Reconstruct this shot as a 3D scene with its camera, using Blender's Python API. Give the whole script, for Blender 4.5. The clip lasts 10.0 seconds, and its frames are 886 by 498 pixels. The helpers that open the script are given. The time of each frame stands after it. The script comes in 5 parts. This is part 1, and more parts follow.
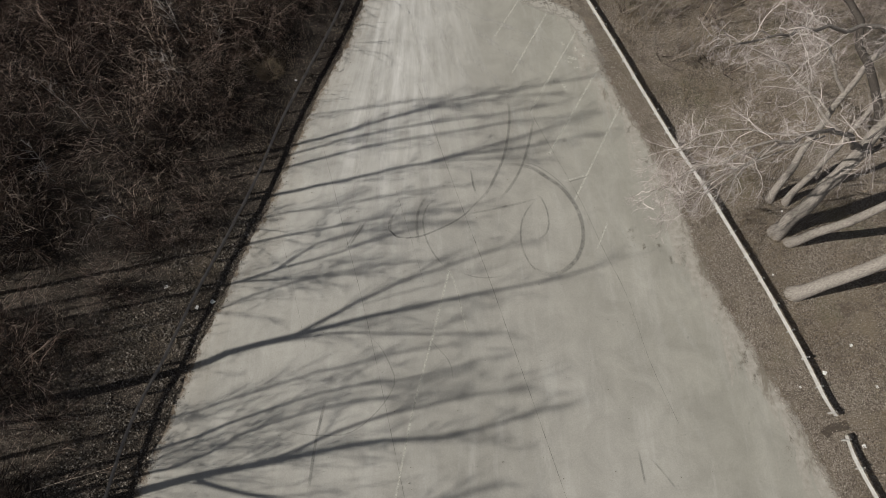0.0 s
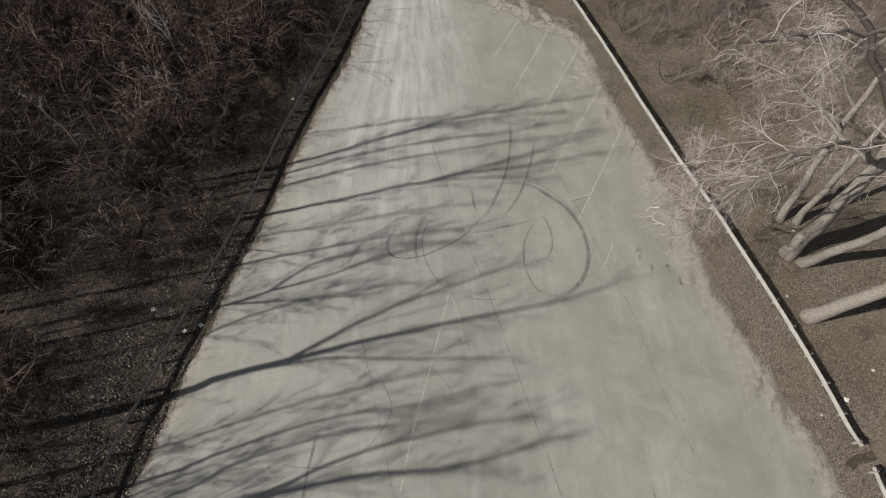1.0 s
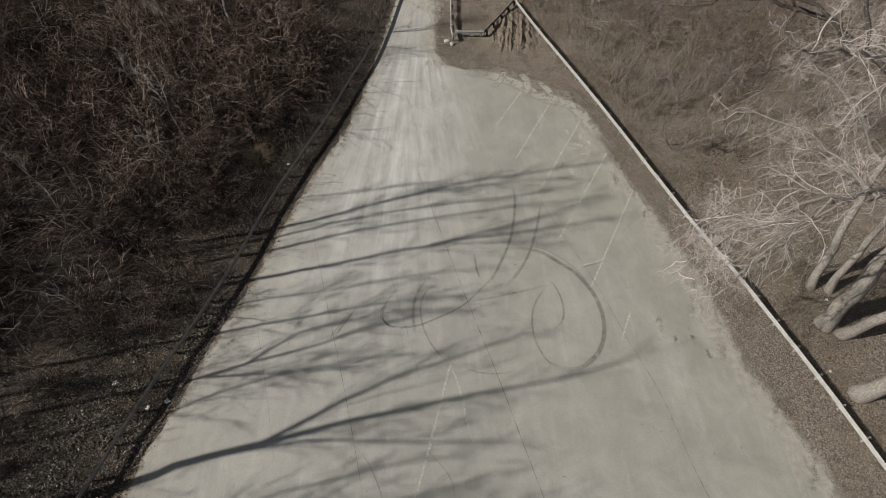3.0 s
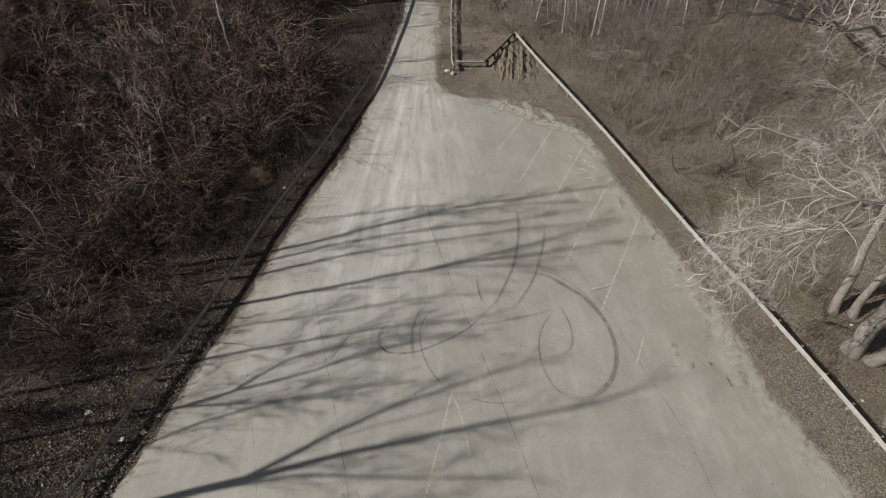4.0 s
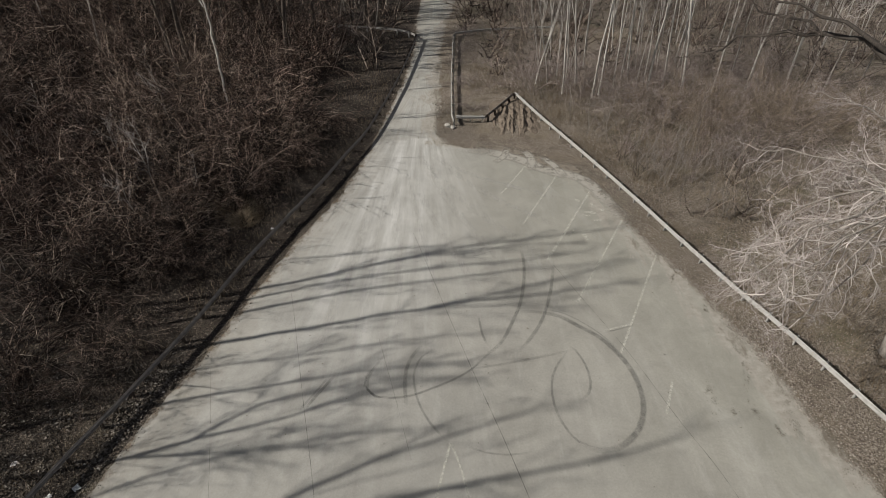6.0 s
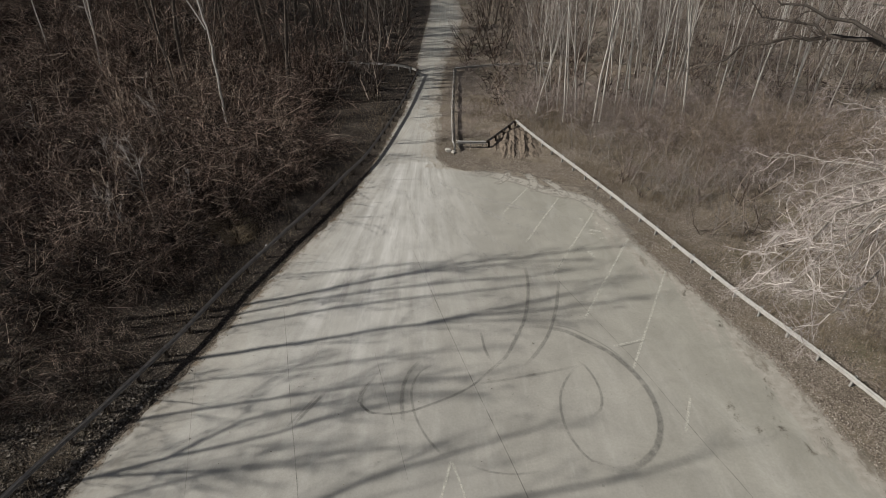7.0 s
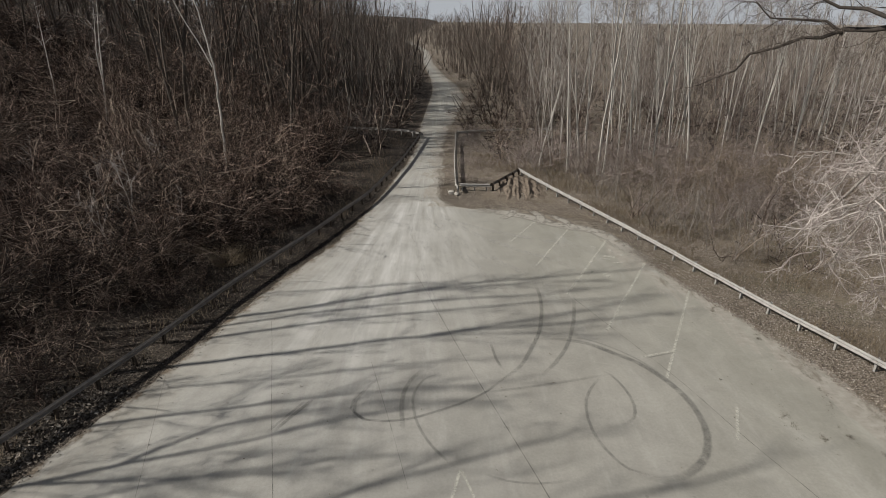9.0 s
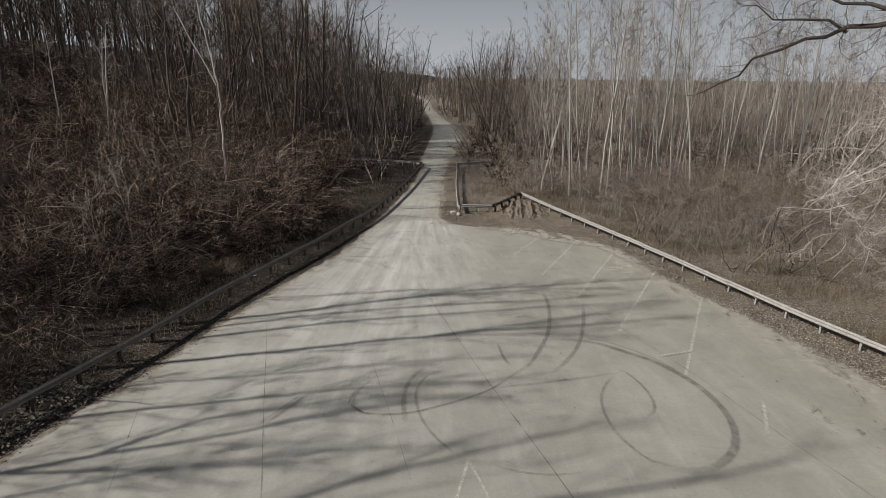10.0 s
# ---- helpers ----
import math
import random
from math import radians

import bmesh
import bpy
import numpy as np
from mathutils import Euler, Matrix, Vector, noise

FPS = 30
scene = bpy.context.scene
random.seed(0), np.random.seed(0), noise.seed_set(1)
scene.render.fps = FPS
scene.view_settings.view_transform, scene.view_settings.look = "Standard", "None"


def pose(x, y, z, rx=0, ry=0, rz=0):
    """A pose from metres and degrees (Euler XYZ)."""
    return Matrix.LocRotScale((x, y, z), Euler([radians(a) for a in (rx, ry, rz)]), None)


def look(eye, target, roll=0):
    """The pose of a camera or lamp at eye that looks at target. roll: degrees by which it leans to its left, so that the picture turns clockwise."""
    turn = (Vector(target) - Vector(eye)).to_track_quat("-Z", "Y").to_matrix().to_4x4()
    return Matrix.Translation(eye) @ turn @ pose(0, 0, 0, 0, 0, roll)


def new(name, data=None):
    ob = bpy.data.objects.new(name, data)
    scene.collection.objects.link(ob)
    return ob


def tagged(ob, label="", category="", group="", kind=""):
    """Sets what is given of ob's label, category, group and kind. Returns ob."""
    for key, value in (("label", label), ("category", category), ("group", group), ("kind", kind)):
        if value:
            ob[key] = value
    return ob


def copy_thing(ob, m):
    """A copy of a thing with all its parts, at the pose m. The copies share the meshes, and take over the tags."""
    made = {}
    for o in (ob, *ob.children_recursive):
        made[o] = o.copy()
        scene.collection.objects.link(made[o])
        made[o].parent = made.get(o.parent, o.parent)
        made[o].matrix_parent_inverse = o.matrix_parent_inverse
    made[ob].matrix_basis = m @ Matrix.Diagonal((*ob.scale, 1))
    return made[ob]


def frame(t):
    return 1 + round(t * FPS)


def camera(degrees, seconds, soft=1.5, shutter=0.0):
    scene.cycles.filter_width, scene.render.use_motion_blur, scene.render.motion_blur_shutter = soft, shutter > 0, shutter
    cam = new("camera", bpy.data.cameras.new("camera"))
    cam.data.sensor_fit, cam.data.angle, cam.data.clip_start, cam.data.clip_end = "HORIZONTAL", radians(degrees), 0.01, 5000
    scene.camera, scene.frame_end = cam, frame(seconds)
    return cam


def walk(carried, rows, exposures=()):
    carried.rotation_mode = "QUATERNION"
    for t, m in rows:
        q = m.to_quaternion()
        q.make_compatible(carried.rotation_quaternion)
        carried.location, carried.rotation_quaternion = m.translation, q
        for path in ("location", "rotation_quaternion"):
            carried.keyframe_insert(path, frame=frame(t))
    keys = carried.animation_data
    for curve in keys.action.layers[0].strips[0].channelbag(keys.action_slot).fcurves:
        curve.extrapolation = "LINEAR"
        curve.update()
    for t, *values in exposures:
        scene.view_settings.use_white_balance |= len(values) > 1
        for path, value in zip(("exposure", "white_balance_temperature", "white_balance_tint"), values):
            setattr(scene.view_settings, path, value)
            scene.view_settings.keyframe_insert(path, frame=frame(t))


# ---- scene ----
# ---- camera ----
cam = camera(78.3, 10.0, soft=0.6)
# seconds, eye, pitch, yaw, roll
ROWS = [
    (0, (-0.019, -0.156, 35.794), -66.95, 0.15, -0.39),
    (0.5, (-0.048, -0.146, 34.960), -65.93, -0.02, -0.29),
    (1, (-0.075, -0.115, 34.163), -63.83, -0.14, -0.17),
    (1.5, (-0.041, -0.127, 33.353), -61.33, -0.15, -0.13),
    (2, (-0.009, -0.156, 32.451), -58.77, -0.22, 0.01),
    (2.5, (-0.068, -0.163, 31.501), -56.29, -0.23, 0.12),
    (4, (-0.203, -0.455, 28.002), -48.75, -0.24, 0.26),
    (4.5, (-0.216, -0.566, 26.760), -46.23, -0.26, 0.29),
    (5, (-0.110, -0.704, 25.466), -43.61, -0.12, 0.20),
    (5.5, (-0.031, -0.753, 24.158), -41.03, -0.02, 0.18),
    (7, (0.047, -0.962, 20.333), -33.32, 0.17, 0.19),
    (7.5, (0.005, -1.044, 18.912), -30.72, 0.16, 0.23),
    (8, (-0.055, -1.118, 17.549), -28.13, 0.13, 0.27),
    (8.5, (-0.132, -1.164, 16.131), -25.50, 0.17, 0.31),
    (9, (-0.253, -1.241, 14.681), -22.87, 0.14, 0.39),
    (9.5, (-0.395, -1.245, 13.231), -20.21, 0.09, 0.49),
    (10, (-0.470, -1.241, 11.870), -17.62, 0.09, 0.53),
]
EXPOSURE = 0.0
walk(cam, [(t, pose(*eye, 90 + pitch, 0, yaw) @ pose(0, 0, 0, 0, 0, roll)) for t, eye, pitch, yaw, roll in ROWS],
     [(0.0, EXPOSURE, 6500, 10), (10.0, EXPOSURE, 6500, 10)])

# ---- sky and sun ----
SUN_ELEVATION = 35.0
SHADOW_WAY = Vector((0.976, 0.218, 0.0)).normalized()      # the way the shadows fall
sun_at = -SHADOW_WAY * math.cos(radians(SUN_ELEVATION)) + Vector((0, 0, math.sin(radians(SUN_ELEVATION))))
world = bpy.data.worlds.new("sky")
scene.world = world
world.use_nodes = True
wn = world.node_tree.nodes
sky = wn.new("ShaderNodeTexSky")
sky.sky_type = "NISHITA"
sky.sun_disc = False
sky.sun_elevation = radians(SUN_ELEVATION)
sky.sun_rotation = math.atan2(sun_at.x, sun_at.y)
sky.dust_density = 0.4
sky.ozone_density = 1.5
sky.air_density = 1.0
wn["Background"].inputs["Strength"].default_value = 0.038
veil = wn.new("ShaderNodeMix")                                # thin high cloud
veil.data_type = "RGBA"
veil.inputs[0].default_value = 0.6
veil.inputs[7].default_value = (4.5, 4.55, 4.75, 1)
world.node_tree.links.new(sky.outputs[0], veil.inputs[6])
haze = wn.new("ShaderNodeMix")                                # paler towards the horizon
haze.data_type = "RGBA"
haze.inputs[7].default_value = (11.8, 12.5, 13.5, 1)
around = wn.new("ShaderNodeTexCoord")
height_of = wn.new("ShaderNodeSeparateXYZ")
fade_up = wn.new("ShaderNodeMapRange")
fade_up.interpolation_type = "SMOOTHSTEP"
fade_up.inputs["From Min"].default_value, fade_up.inputs["From Max"].default_value = -0.05, 0.30
fade_up.inputs["To Min"].default_value, fade_up.inputs["To Max"].default_value = 0.95, 0.0
world.node_tree.links.new(around.outputs["Generated"], height_of.inputs[0])
world.node_tree.links.new(height_of.outputs["Z"], fade_up.inputs["Value"])
world.node_tree.links.new(fade_up.outputs[0], haze.inputs[0])
world.node_tree.links.new(veil.outputs[2], haze.inputs[6])
world.node_tree.links.new(haze.outputs[2], wn["Background"].inputs[0])
sun = new("sun", bpy.data.lights.new("sun", "SUN"))
sun.data.energy = 5.0
sun.data.angle = radians(0.5)
sun.data.color = (1.0, 0.95, 0.87)
sun.matrix_world = look(sun_at * 100, (0, 0, 0))


# ---- materials ----
class Nodes:
    """A short way to write node materials."""

    def __init__(self, name, rough=0.9, metal=0.0):
        self.mat = bpy.data.materials.new(name)
        self.mat.use_nodes = True
        self.nt = self.mat.node_tree
        self.bsdf = self.nt.nodes["Principled BSDF"]
        self.bsdf.inputs["Roughness"].default_value = rough
        self.bsdf.inputs["Metallic"].default_value = metal
        self.bsdf.inputs["Specular IOR Level"].default_value = 0.25

    def node(self, kind, **sets):
        n = self.nt.nodes.new(kind)
        for key, value in sets.items():
            if key in n.inputs:
                self.put(n.inputs[key], value)
        return n

    def put(self, socket, value):
        if isinstance(value, bpy.types.NodeSocket):
            self.nt.links.new(value, socket)
        else:
            socket.default_value = value

    def place(self, scale=(1, 1, 1), turn=0.0):
        co = self.nt.nodes.new("ShaderNodeTexCoord")
        mp = self.node("ShaderNodeMapping", Vector=co.outputs["Object"])
        mp.inputs["Scale"].default_value = scale
        mp.inputs["Rotation"].default_value = (0, 0, radians(turn))
        return mp.outputs[0]

    def noise(self, scale, detail=4.0, rough=0.55, at=None, distort=0.0):
        n = self.node("ShaderNodeTexNoise", Scale=scale, Detail=detail, Roughness=rough, Distortion=distort)
        self.put(n.inputs["Vector"], at if at is not None else self.place())
        return n.outputs[0]

    def cells(self, scale, at=None):
        n = self.node("ShaderNodeTexVoronoi", Scale=scale)
        self.put(n.inputs["Vector"], at if at is not None else self.place())
        return n

    def ramp(self, fac, *stops):
        n = self.node("ShaderNodeValToRGB")
        self.put(n.inputs[0], fac)
        els = n.color_ramp.elements
        while len(els) < len(stops):
            els.new(0.5)
        for e, (pos, col) in zip(els, stops):
            e.position = pos
            e.color = (*col, 1) if isinstance(col, tuple) else (col, col, col, 1)
        return n.outputs[0]

    def mix(self, fac, a, b, kind="MIX"):
        n = self.nt.nodes.new("ShaderNodeMix")
        n.data_type = "RGBA"
        n.blend_type = kind
        for sock, value in ((n.inputs[0], fac), (n.inputs[6], a), (n.inputs[7], b)):
            self.put(sock, (*value, 1) if isinstance(value, tuple) else value)
        return n.outputs[2]

    def sum(self, op, a, b, clamp=False):
        n = self.nt.nodes.new("ShaderNodeMath")
        n.operation = op
        n.use_clamp = clamp
        self.put(n.inputs[0], a)
        self.put(n.inputs[1], b)
        return n.outputs[0]

    def attr(self, name):
        n = self.nt.nodes.new("ShaderNodeAttribute")
        n.attribute_name = name
        return n.outputs["Fac"]

    def rand(self):
        return self.nt.nodes.new("ShaderNodeObjectInfo").outputs["Random"]

    def island(self):
        return self.nt.nodes.new("ShaderNodeNewGeometry").outputs["Random Per Island"]

    def color(self, value):
        self.put(self.bsdf.inputs["Base Color"], (*value, 1) if isinstance(value, tuple) else value)
        return self

    def bump(self, height, strength=0.4, distance=0.02):
        n = self.node("ShaderNodeBump", Strength=strength, Distance=distance)
        self.put(n.inputs["Height"], height)
        self.put(self.bsdf.inputs["Normal"], n.outputs[0])
        return self

    def alpha(self, value):
        self.put(self.bsdf.inputs["Alpha"], value)
        return self


def pavement_material():
    m = Nodes("dusty_asphalt", rough=0.88)
    big = m.noise(0.13, 5, 0.6)
    along_fan = m.node("ShaderNodeCombineXYZ", X=m.attr("fan"), Y=m.attr("reach"))
    wheel = m.noise(1.6, 6, 0.65, along_fan.outputs[0])
    streak_right = m.noise(1.0, 5, 0.6, m.place((0.8, 0.08, 1), -17))
    fine = m.noise(9.0, 6, 0.7)
    grit = m.noise(70.0, 3, 0.6)
    grey = m.ramp(big, (0.3, (0.295, 0.285, 0.255)), (0.7, (0.345, 0.335, 0.305)))
    olive = m.ramp(big, (0.3, (0.268, 0.26, 0.226)), (0.7, (0.318, 0.308, 0.270)))
    col = m.mix(m.attr("right"), grey, olive)
    pale = m.ramp(wheel, (0.3, (0.36, 0.355, 0.335)), (0.7, (0.56, 0.555, 0.535)))
    trail = m.sum("MULTIPLY", m.attr("trail"), m.ramp(wheel, (0.28, 0.35), (0.62, 1.0)))
    col = m.mix(trail, col, pale)
    col = m.mix(m.sum("MULTIPLY", m.ramp(streak_right, (0.52, 0.0), (0.75, 1.0)), 0.3), col, (0.44, 0.43, 0.40))
    col = m.mix(m.ramp(wheel, (0.54, 0.0), (0.78, 0.30)), col, (0.46, 0.455, 0.43))
    col = m.mix(m.ramp(wheel, (0.22, 0.22), (0.42, 0.0)), col, (0.20, 0.195, 0.18))
    col = m.mix(0.35, col, m.ramp(fine, (0.3, 0.38), (0.7, 0.62)), "OVERLAY")
    mott = m.noise(0.42, 6, 0.7, None, 0.6)
    col = m.mix(0.55, col, m.ramp(mott, (0.32, 0.38), (0.68, 0.60)), "OVERLAY")
    worn = m.noise(0.9, 7, 0.72, m.place((1, 0.16, 1), -14))
    col = m.mix(m.ramp(worn, (0.56, 0.0), (0.74, 0.35)), col, (0.47, 0.46, 0.43))
    # darker tar spots and the sandy fringe
    spots = m.ramp(m.noise(3.1, 2, 0.4), (0.73, 0.0), (0.78, 1.0))
    col = m.mix(m.sum("MULTIPLY", spots, 0.35), col, (0.14, 0.135, 0.125))
    along_edge = m.noise(1.0, 7, 0.72, m.place((0.9, 0.28, 1), 17), 0.8)
    ragged = m.sum("ADD", m.attr("edge"), m.sum("MULTIPLY", m.sum("SUBTRACT", along_edge, 0.5), 9.0))
    sand_col = m.ramp(m.noise(2.3, 7, 0.72), (0.3, (0.26, 0.24, 0.205)), (0.55, (0.345, 0.325, 0.288)), (0.75, (0.42, 0.40, 0.36)))
    sand = m.ramp(m.sum("DIVIDE", ragged, 5.0), (0.28, 1.0), (0.46, 0.0))
    col = m.mix(m.sum("MULTIPLY", sand, m.attr("sandy")), col, sand_col)
    scuff = m.ramp(m.sum("DIVIDE", m.sum("ADD", m.attr("edge"), m.sum("MULTIPLY", m.sum("SUBTRACT", m.noise(0.8, 7, 0.75, m.place((1, 0.4, 1), 17)), 0.5), 9.0)), 4.0), (0.0, 0.75), (0.22, 0.0))
    col = m.mix(m.sum("MULTIPLY", scuff, m.attr("sandy")), col, (0.15, 0.13, 0.10))
    older = m.sum("MULTIPLY", m.attr("older"), 0.10)
    col = m.mix(older, col, (0.10, 0.098, 0.09))
    duff = m.ramp(m.sum("DIVIDE", m.sum("ADD", m.attr("edge"), m.sum("MULTIPLY", m.sum("SUBTRACT", m.noise(1.4, 6, 0.75), 0.5), 3.0)), 2.0), (0.05, 1.0), (0.3, 0.0))
    col = m.mix(duff, col, m.ramp(m.noise(14, 4, 0.7), (0.35, (0.075, 0.058, 0.042)), (0.68, (0.23, 0.185, 0.14))))
    col = m.mix(0.25, col, m.ramp(grit, (0.3, 0.38), (0.7, 0.62)), "OVERLAY")
    return m.color(col).bump(m.sum("ADD", grit, m.sum("MULTIPLY", fine, 1.5)), 0.25, 0.01).mat


def litter_material():
    """Leaf litter, bare earth and dry grass on the ground."""
    m = Nodes("leaf_litter", rough=0.95)
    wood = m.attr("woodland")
    leaf = m.cells(15.0, m.place())
    leaf_col = m.ramp(m.sum("FRACT", m.sum("MULTIPLY", leaf.outputs["Color"], 3.7), 0.0),
                      (0.0, (0.08, 0.064, 0.05)), (0.35, (0.15, 0.124, 0.10)), (0.7, (0.235, 0.20, 0.163)), (1.0, (0.36, 0.32, 0.27)))
    grass = m.ramp(m.noise(22, 5, 0.75), (0.3, (0.125, 0.10, 0.07)), (0.55, (0.23, 0.192, 0.142)), (0.75, (0.35, 0.305, 0.235)))
    soil = m.ramp(m.noise(5, 6, 0.7), (0.3, (0.07, 0.055, 0.043)), (0.7, (0.16, 0.13, 0.10)))
    col = m.mix(m.ramp(m.noise(0.25, 5, 0.6), (0.50, 0.0), (0.66, 0.8)), leaf_col, grass)
    col = m.mix(m.ramp(m.noise(0.6, 6, 0.65), (0.52, 0.0), (0.66, 0.8)), col, soil)
    moss = m.sum("MULTIPLY", m.ramp(m.noise(0.16, 4, 0.6), (0.56, 0.0), (0.68, 1.0)), m.ramp(m.noise(6, 4, 0.7), (0.4, 0.0), (0.6, 0.6)))
    col = m.mix(moss, col, (0.10, 0.105, 0.045))
    # Shade under the brush is put into this near-black leaf colour.
    shaded_mould = m.ramp(m.sum("FRACT", m.sum("MULTIPLY", leaf.outputs["Color"], 5.3), 0.0), (0.0, (0.010, 0.0075, 0.006)), (0.6, (0.022, 0.016, 0.0125)), (0.88, (0.06, 0.046, 0.036)), (1.0, (0.26, 0.22, 0.18)))
    col = m.mix(m.sum("MULTIPLY", wood, m.ramp(m.noise(0.4, 5, 0.6), (0.3, 0.72), (0.6, 1.0))), col, shaded_mould)
    return m.color(col).bump(m.sum("ADD", leaf.outputs["Distance"], m.noise(12, 5, 0.7)), 0.8, 0.06).mat


def bark_material(name, dark, light, scale=1.0, spread=0.3):
    m = Nodes(name, rough=0.92)
    ridges = m.noise(7 * scale, 6, 0.7, m.place((2.2, 2.2, 0.35)))
    patches = m.noise(1.1 * scale, 4, 0.6)
    col = m.ramp(ridges, (0.3, dark), (0.68, light))
    col = m.mix(m.ramp(patches, (0.35, 0.0), (0.7, 0.5)), col, tuple(0.5 * (a + b) for a, b in zip(dark, light)))
    col = m.mix(m.sum("MULTIPLY", m.rand(), spread), col, dark)
    return m.color(col).bump(ridges, 0.7, 0.03).mat


def twig_material(name, a, b, c, share=0.72):
    """Twigs of mixed age: dark a to brown b, and a share of bleached ones, c."""
    m = Nodes(name, rough=0.85)
    col = m.ramp(m.island(), (0.0, a), (share - 0.04, b), (share + 0.02, c), (1.0, tuple(0.75 * x for x in c)))
    col = m.mix(m.sum("MULTIPLY", m.rand(), 0.35), col, a)
    col = m.mix(m.ramp(m.noise(0.8, 3, 0.6), (0.35, 0.0), (0.7, 0.35)), col, b)
    return m.color(col).mat


def paint_material():
    m = Nodes("worn_road_paint", rough=0.8)
    wear = m.ramp(m.noise(5, 6, 0.75), (0.36, 0.12), (0.60, 0.62))
    return m.color(m.ramp(m.noise(11, 4), (0.3, (0.55, 0.54, 0.47)), (0.7, (0.70, 0.69, 0.62)))).alpha(wear).mat


def rubber_material():
    m = Nodes("tyre_rubber_mark", rough=0.8)
    wear = m.sum("MULTIPLY", m.ramp(m.noise(2.2, 6, 0.7), (0.32, 0.15), (0.62, 0.55)), m.sum("MULTIPLY", m.attr("strength"), 0.74))
    return m.color(m.ramp(m.noise(9), (0.3, (0.10, 0.10, 0.095)), (0.7, (0.15, 0.148, 0.14)))).alpha(wear).mat


def crack_material():
    m = Nodes("open_joint", rough=0.95)
    wear = m.ramp(m.noise(1.3, 5, 0.7), (0.36, 0.05), (0.64, 0.55))
    return m.color(m.ramp(m.noise(16), (0.3, (0.05, 0.047, 0.042)), (0.7, (0.11, 0.10, 0.09)))).alpha(wear).mat


def steel_material():
    m = Nodes("weathered_galvanised_steel", rough=0.62, metal=0.25)
    col = m.ramp(m.noise(3.0, 6, 0.7), (0.3, (0.27, 0.262, 0.248)), (0.7, (0.43, 0.42, 0.40)))
    run = m.ramp(m.noise(6, 5, 0.7, m.place((1, 1, 0.15))), (0.58, 0.0), (0.74, 0.6))
    col = m.mix(run, col, (0.22, 0.16, 0.11))
    return m.color(col).bump(m.noise(30), 0.1, 0.005).mat


def plain(name, a, b, scale=6.0, rough=0.9):
    m = Nodes(name, rough=rough)
    n = m.noise(scale, 6, 0.7)
    return m.color(m.ramp(n, (0.3, a), (0.7, b))).bump(n, 0.5, 0.03).mat


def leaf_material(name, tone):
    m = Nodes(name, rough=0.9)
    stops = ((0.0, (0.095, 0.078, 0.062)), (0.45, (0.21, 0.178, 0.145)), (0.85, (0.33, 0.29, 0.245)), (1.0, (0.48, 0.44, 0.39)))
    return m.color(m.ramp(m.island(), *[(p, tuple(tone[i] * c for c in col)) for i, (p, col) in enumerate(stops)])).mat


PAVEMENT = pavement_material()
LITTER = litter_material()
PAINT = paint_material()
RUBBER = rubber_material()
CRACK = crack_material()
STEEL = steel_material()
# Darker steel for two rails; on the slanting one it stands for shade.
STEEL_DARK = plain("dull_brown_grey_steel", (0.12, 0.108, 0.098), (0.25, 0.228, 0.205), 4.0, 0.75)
LEAVES = leaf_material("dry_fallen_leaves", (1.0, 1.0, 1.04, 1.15))
# Darker copies of the leaves: shade by and under the brush, as colour.
LEAVES_SHADE = leaf_material("shaded_fallen_leaves", (0.45, 0.52, 0.62, 0.8))
LEAVES_DEEP_SHADE = leaf_material("deep_shade_leaves", (0.09, 0.10, 0.17, 0.6))
EARTH = plain("rutted_earth", (0.075, 0.06, 0.047), (0.22, 0.18, 0.142), 5.0)
STONE = plain("pale_concrete_rubble", (0.30, 0.28, 0.25), (0.55, 0.53, 0.49), 7.0)
LITTER_WHITE = plain("white_paper_litter", (0.62, 0.62, 0.60), (0.82, 0.82, 0.80), 8.0)
BARK_GREY = bark_material("grey_furrowed_bark", (0.07, 0.06, 0.052), (0.38, 0.347, 0.31), 1.0, 0.15)
BARK_DARK = bark_material("dark_bark", (0.03, 0.025, 0.021), (0.13, 0.108, 0.092), 1.0, 0.4)
BARK_PALE = bark_material("pale_smooth_bark", (0.26, 0.24, 0.22), (0.70, 0.67, 0.625), 1.4, 0.45)
BARK_WHITE = bark_material("white_birch_bark", (0.42, 0.40, 0.37), (0.74, 0.72, 0.68), 2.0, 0.15)
TWIG_RED = twig_material("reddish_brown_twigs", (0.018, 0.011, 0.0085), (0.12, 0.073, 0.055), (0.60, 0.47, 0.385), 0.62)
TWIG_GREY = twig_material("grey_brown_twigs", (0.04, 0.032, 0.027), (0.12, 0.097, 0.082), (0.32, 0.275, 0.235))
TWIG_PALE = twig_material("pale_bleached_twigs", (0.19, 0.16, 0.15), (0.38, 0.336, 0.315), (0.60, 0.55, 0.515), 0.5)
STEM_BROWN = twig_material("weathered_brown_stems", (0.04, 0.028, 0.022), (0.115, 0.085, 0.067), (0.42, 0.35, 0.29), 0.88)
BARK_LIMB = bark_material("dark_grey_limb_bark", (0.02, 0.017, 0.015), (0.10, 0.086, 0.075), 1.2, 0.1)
# Near black, so the filler twigs read as shade inside a shrub.
TWIG_SHADE = twig_material("shade_black_twigs", (0.010, 0.007, 0.006), (0.022, 0.015, 0.012), (0.05, 0.036, 0.028), 0.9)
WEED = twig_material("dead_weeds", (0.10, 0.085, 0.065), (0.17, 0.148, 0.118), (0.27, 0.24, 0.195), 0.7)
TWIG_MIST = twig_material("pale_grey_twigs", (0.10, 0.083, 0.075), (0.21, 0.18, 0.165), (0.42, 0.38, 0.35), 0.6)
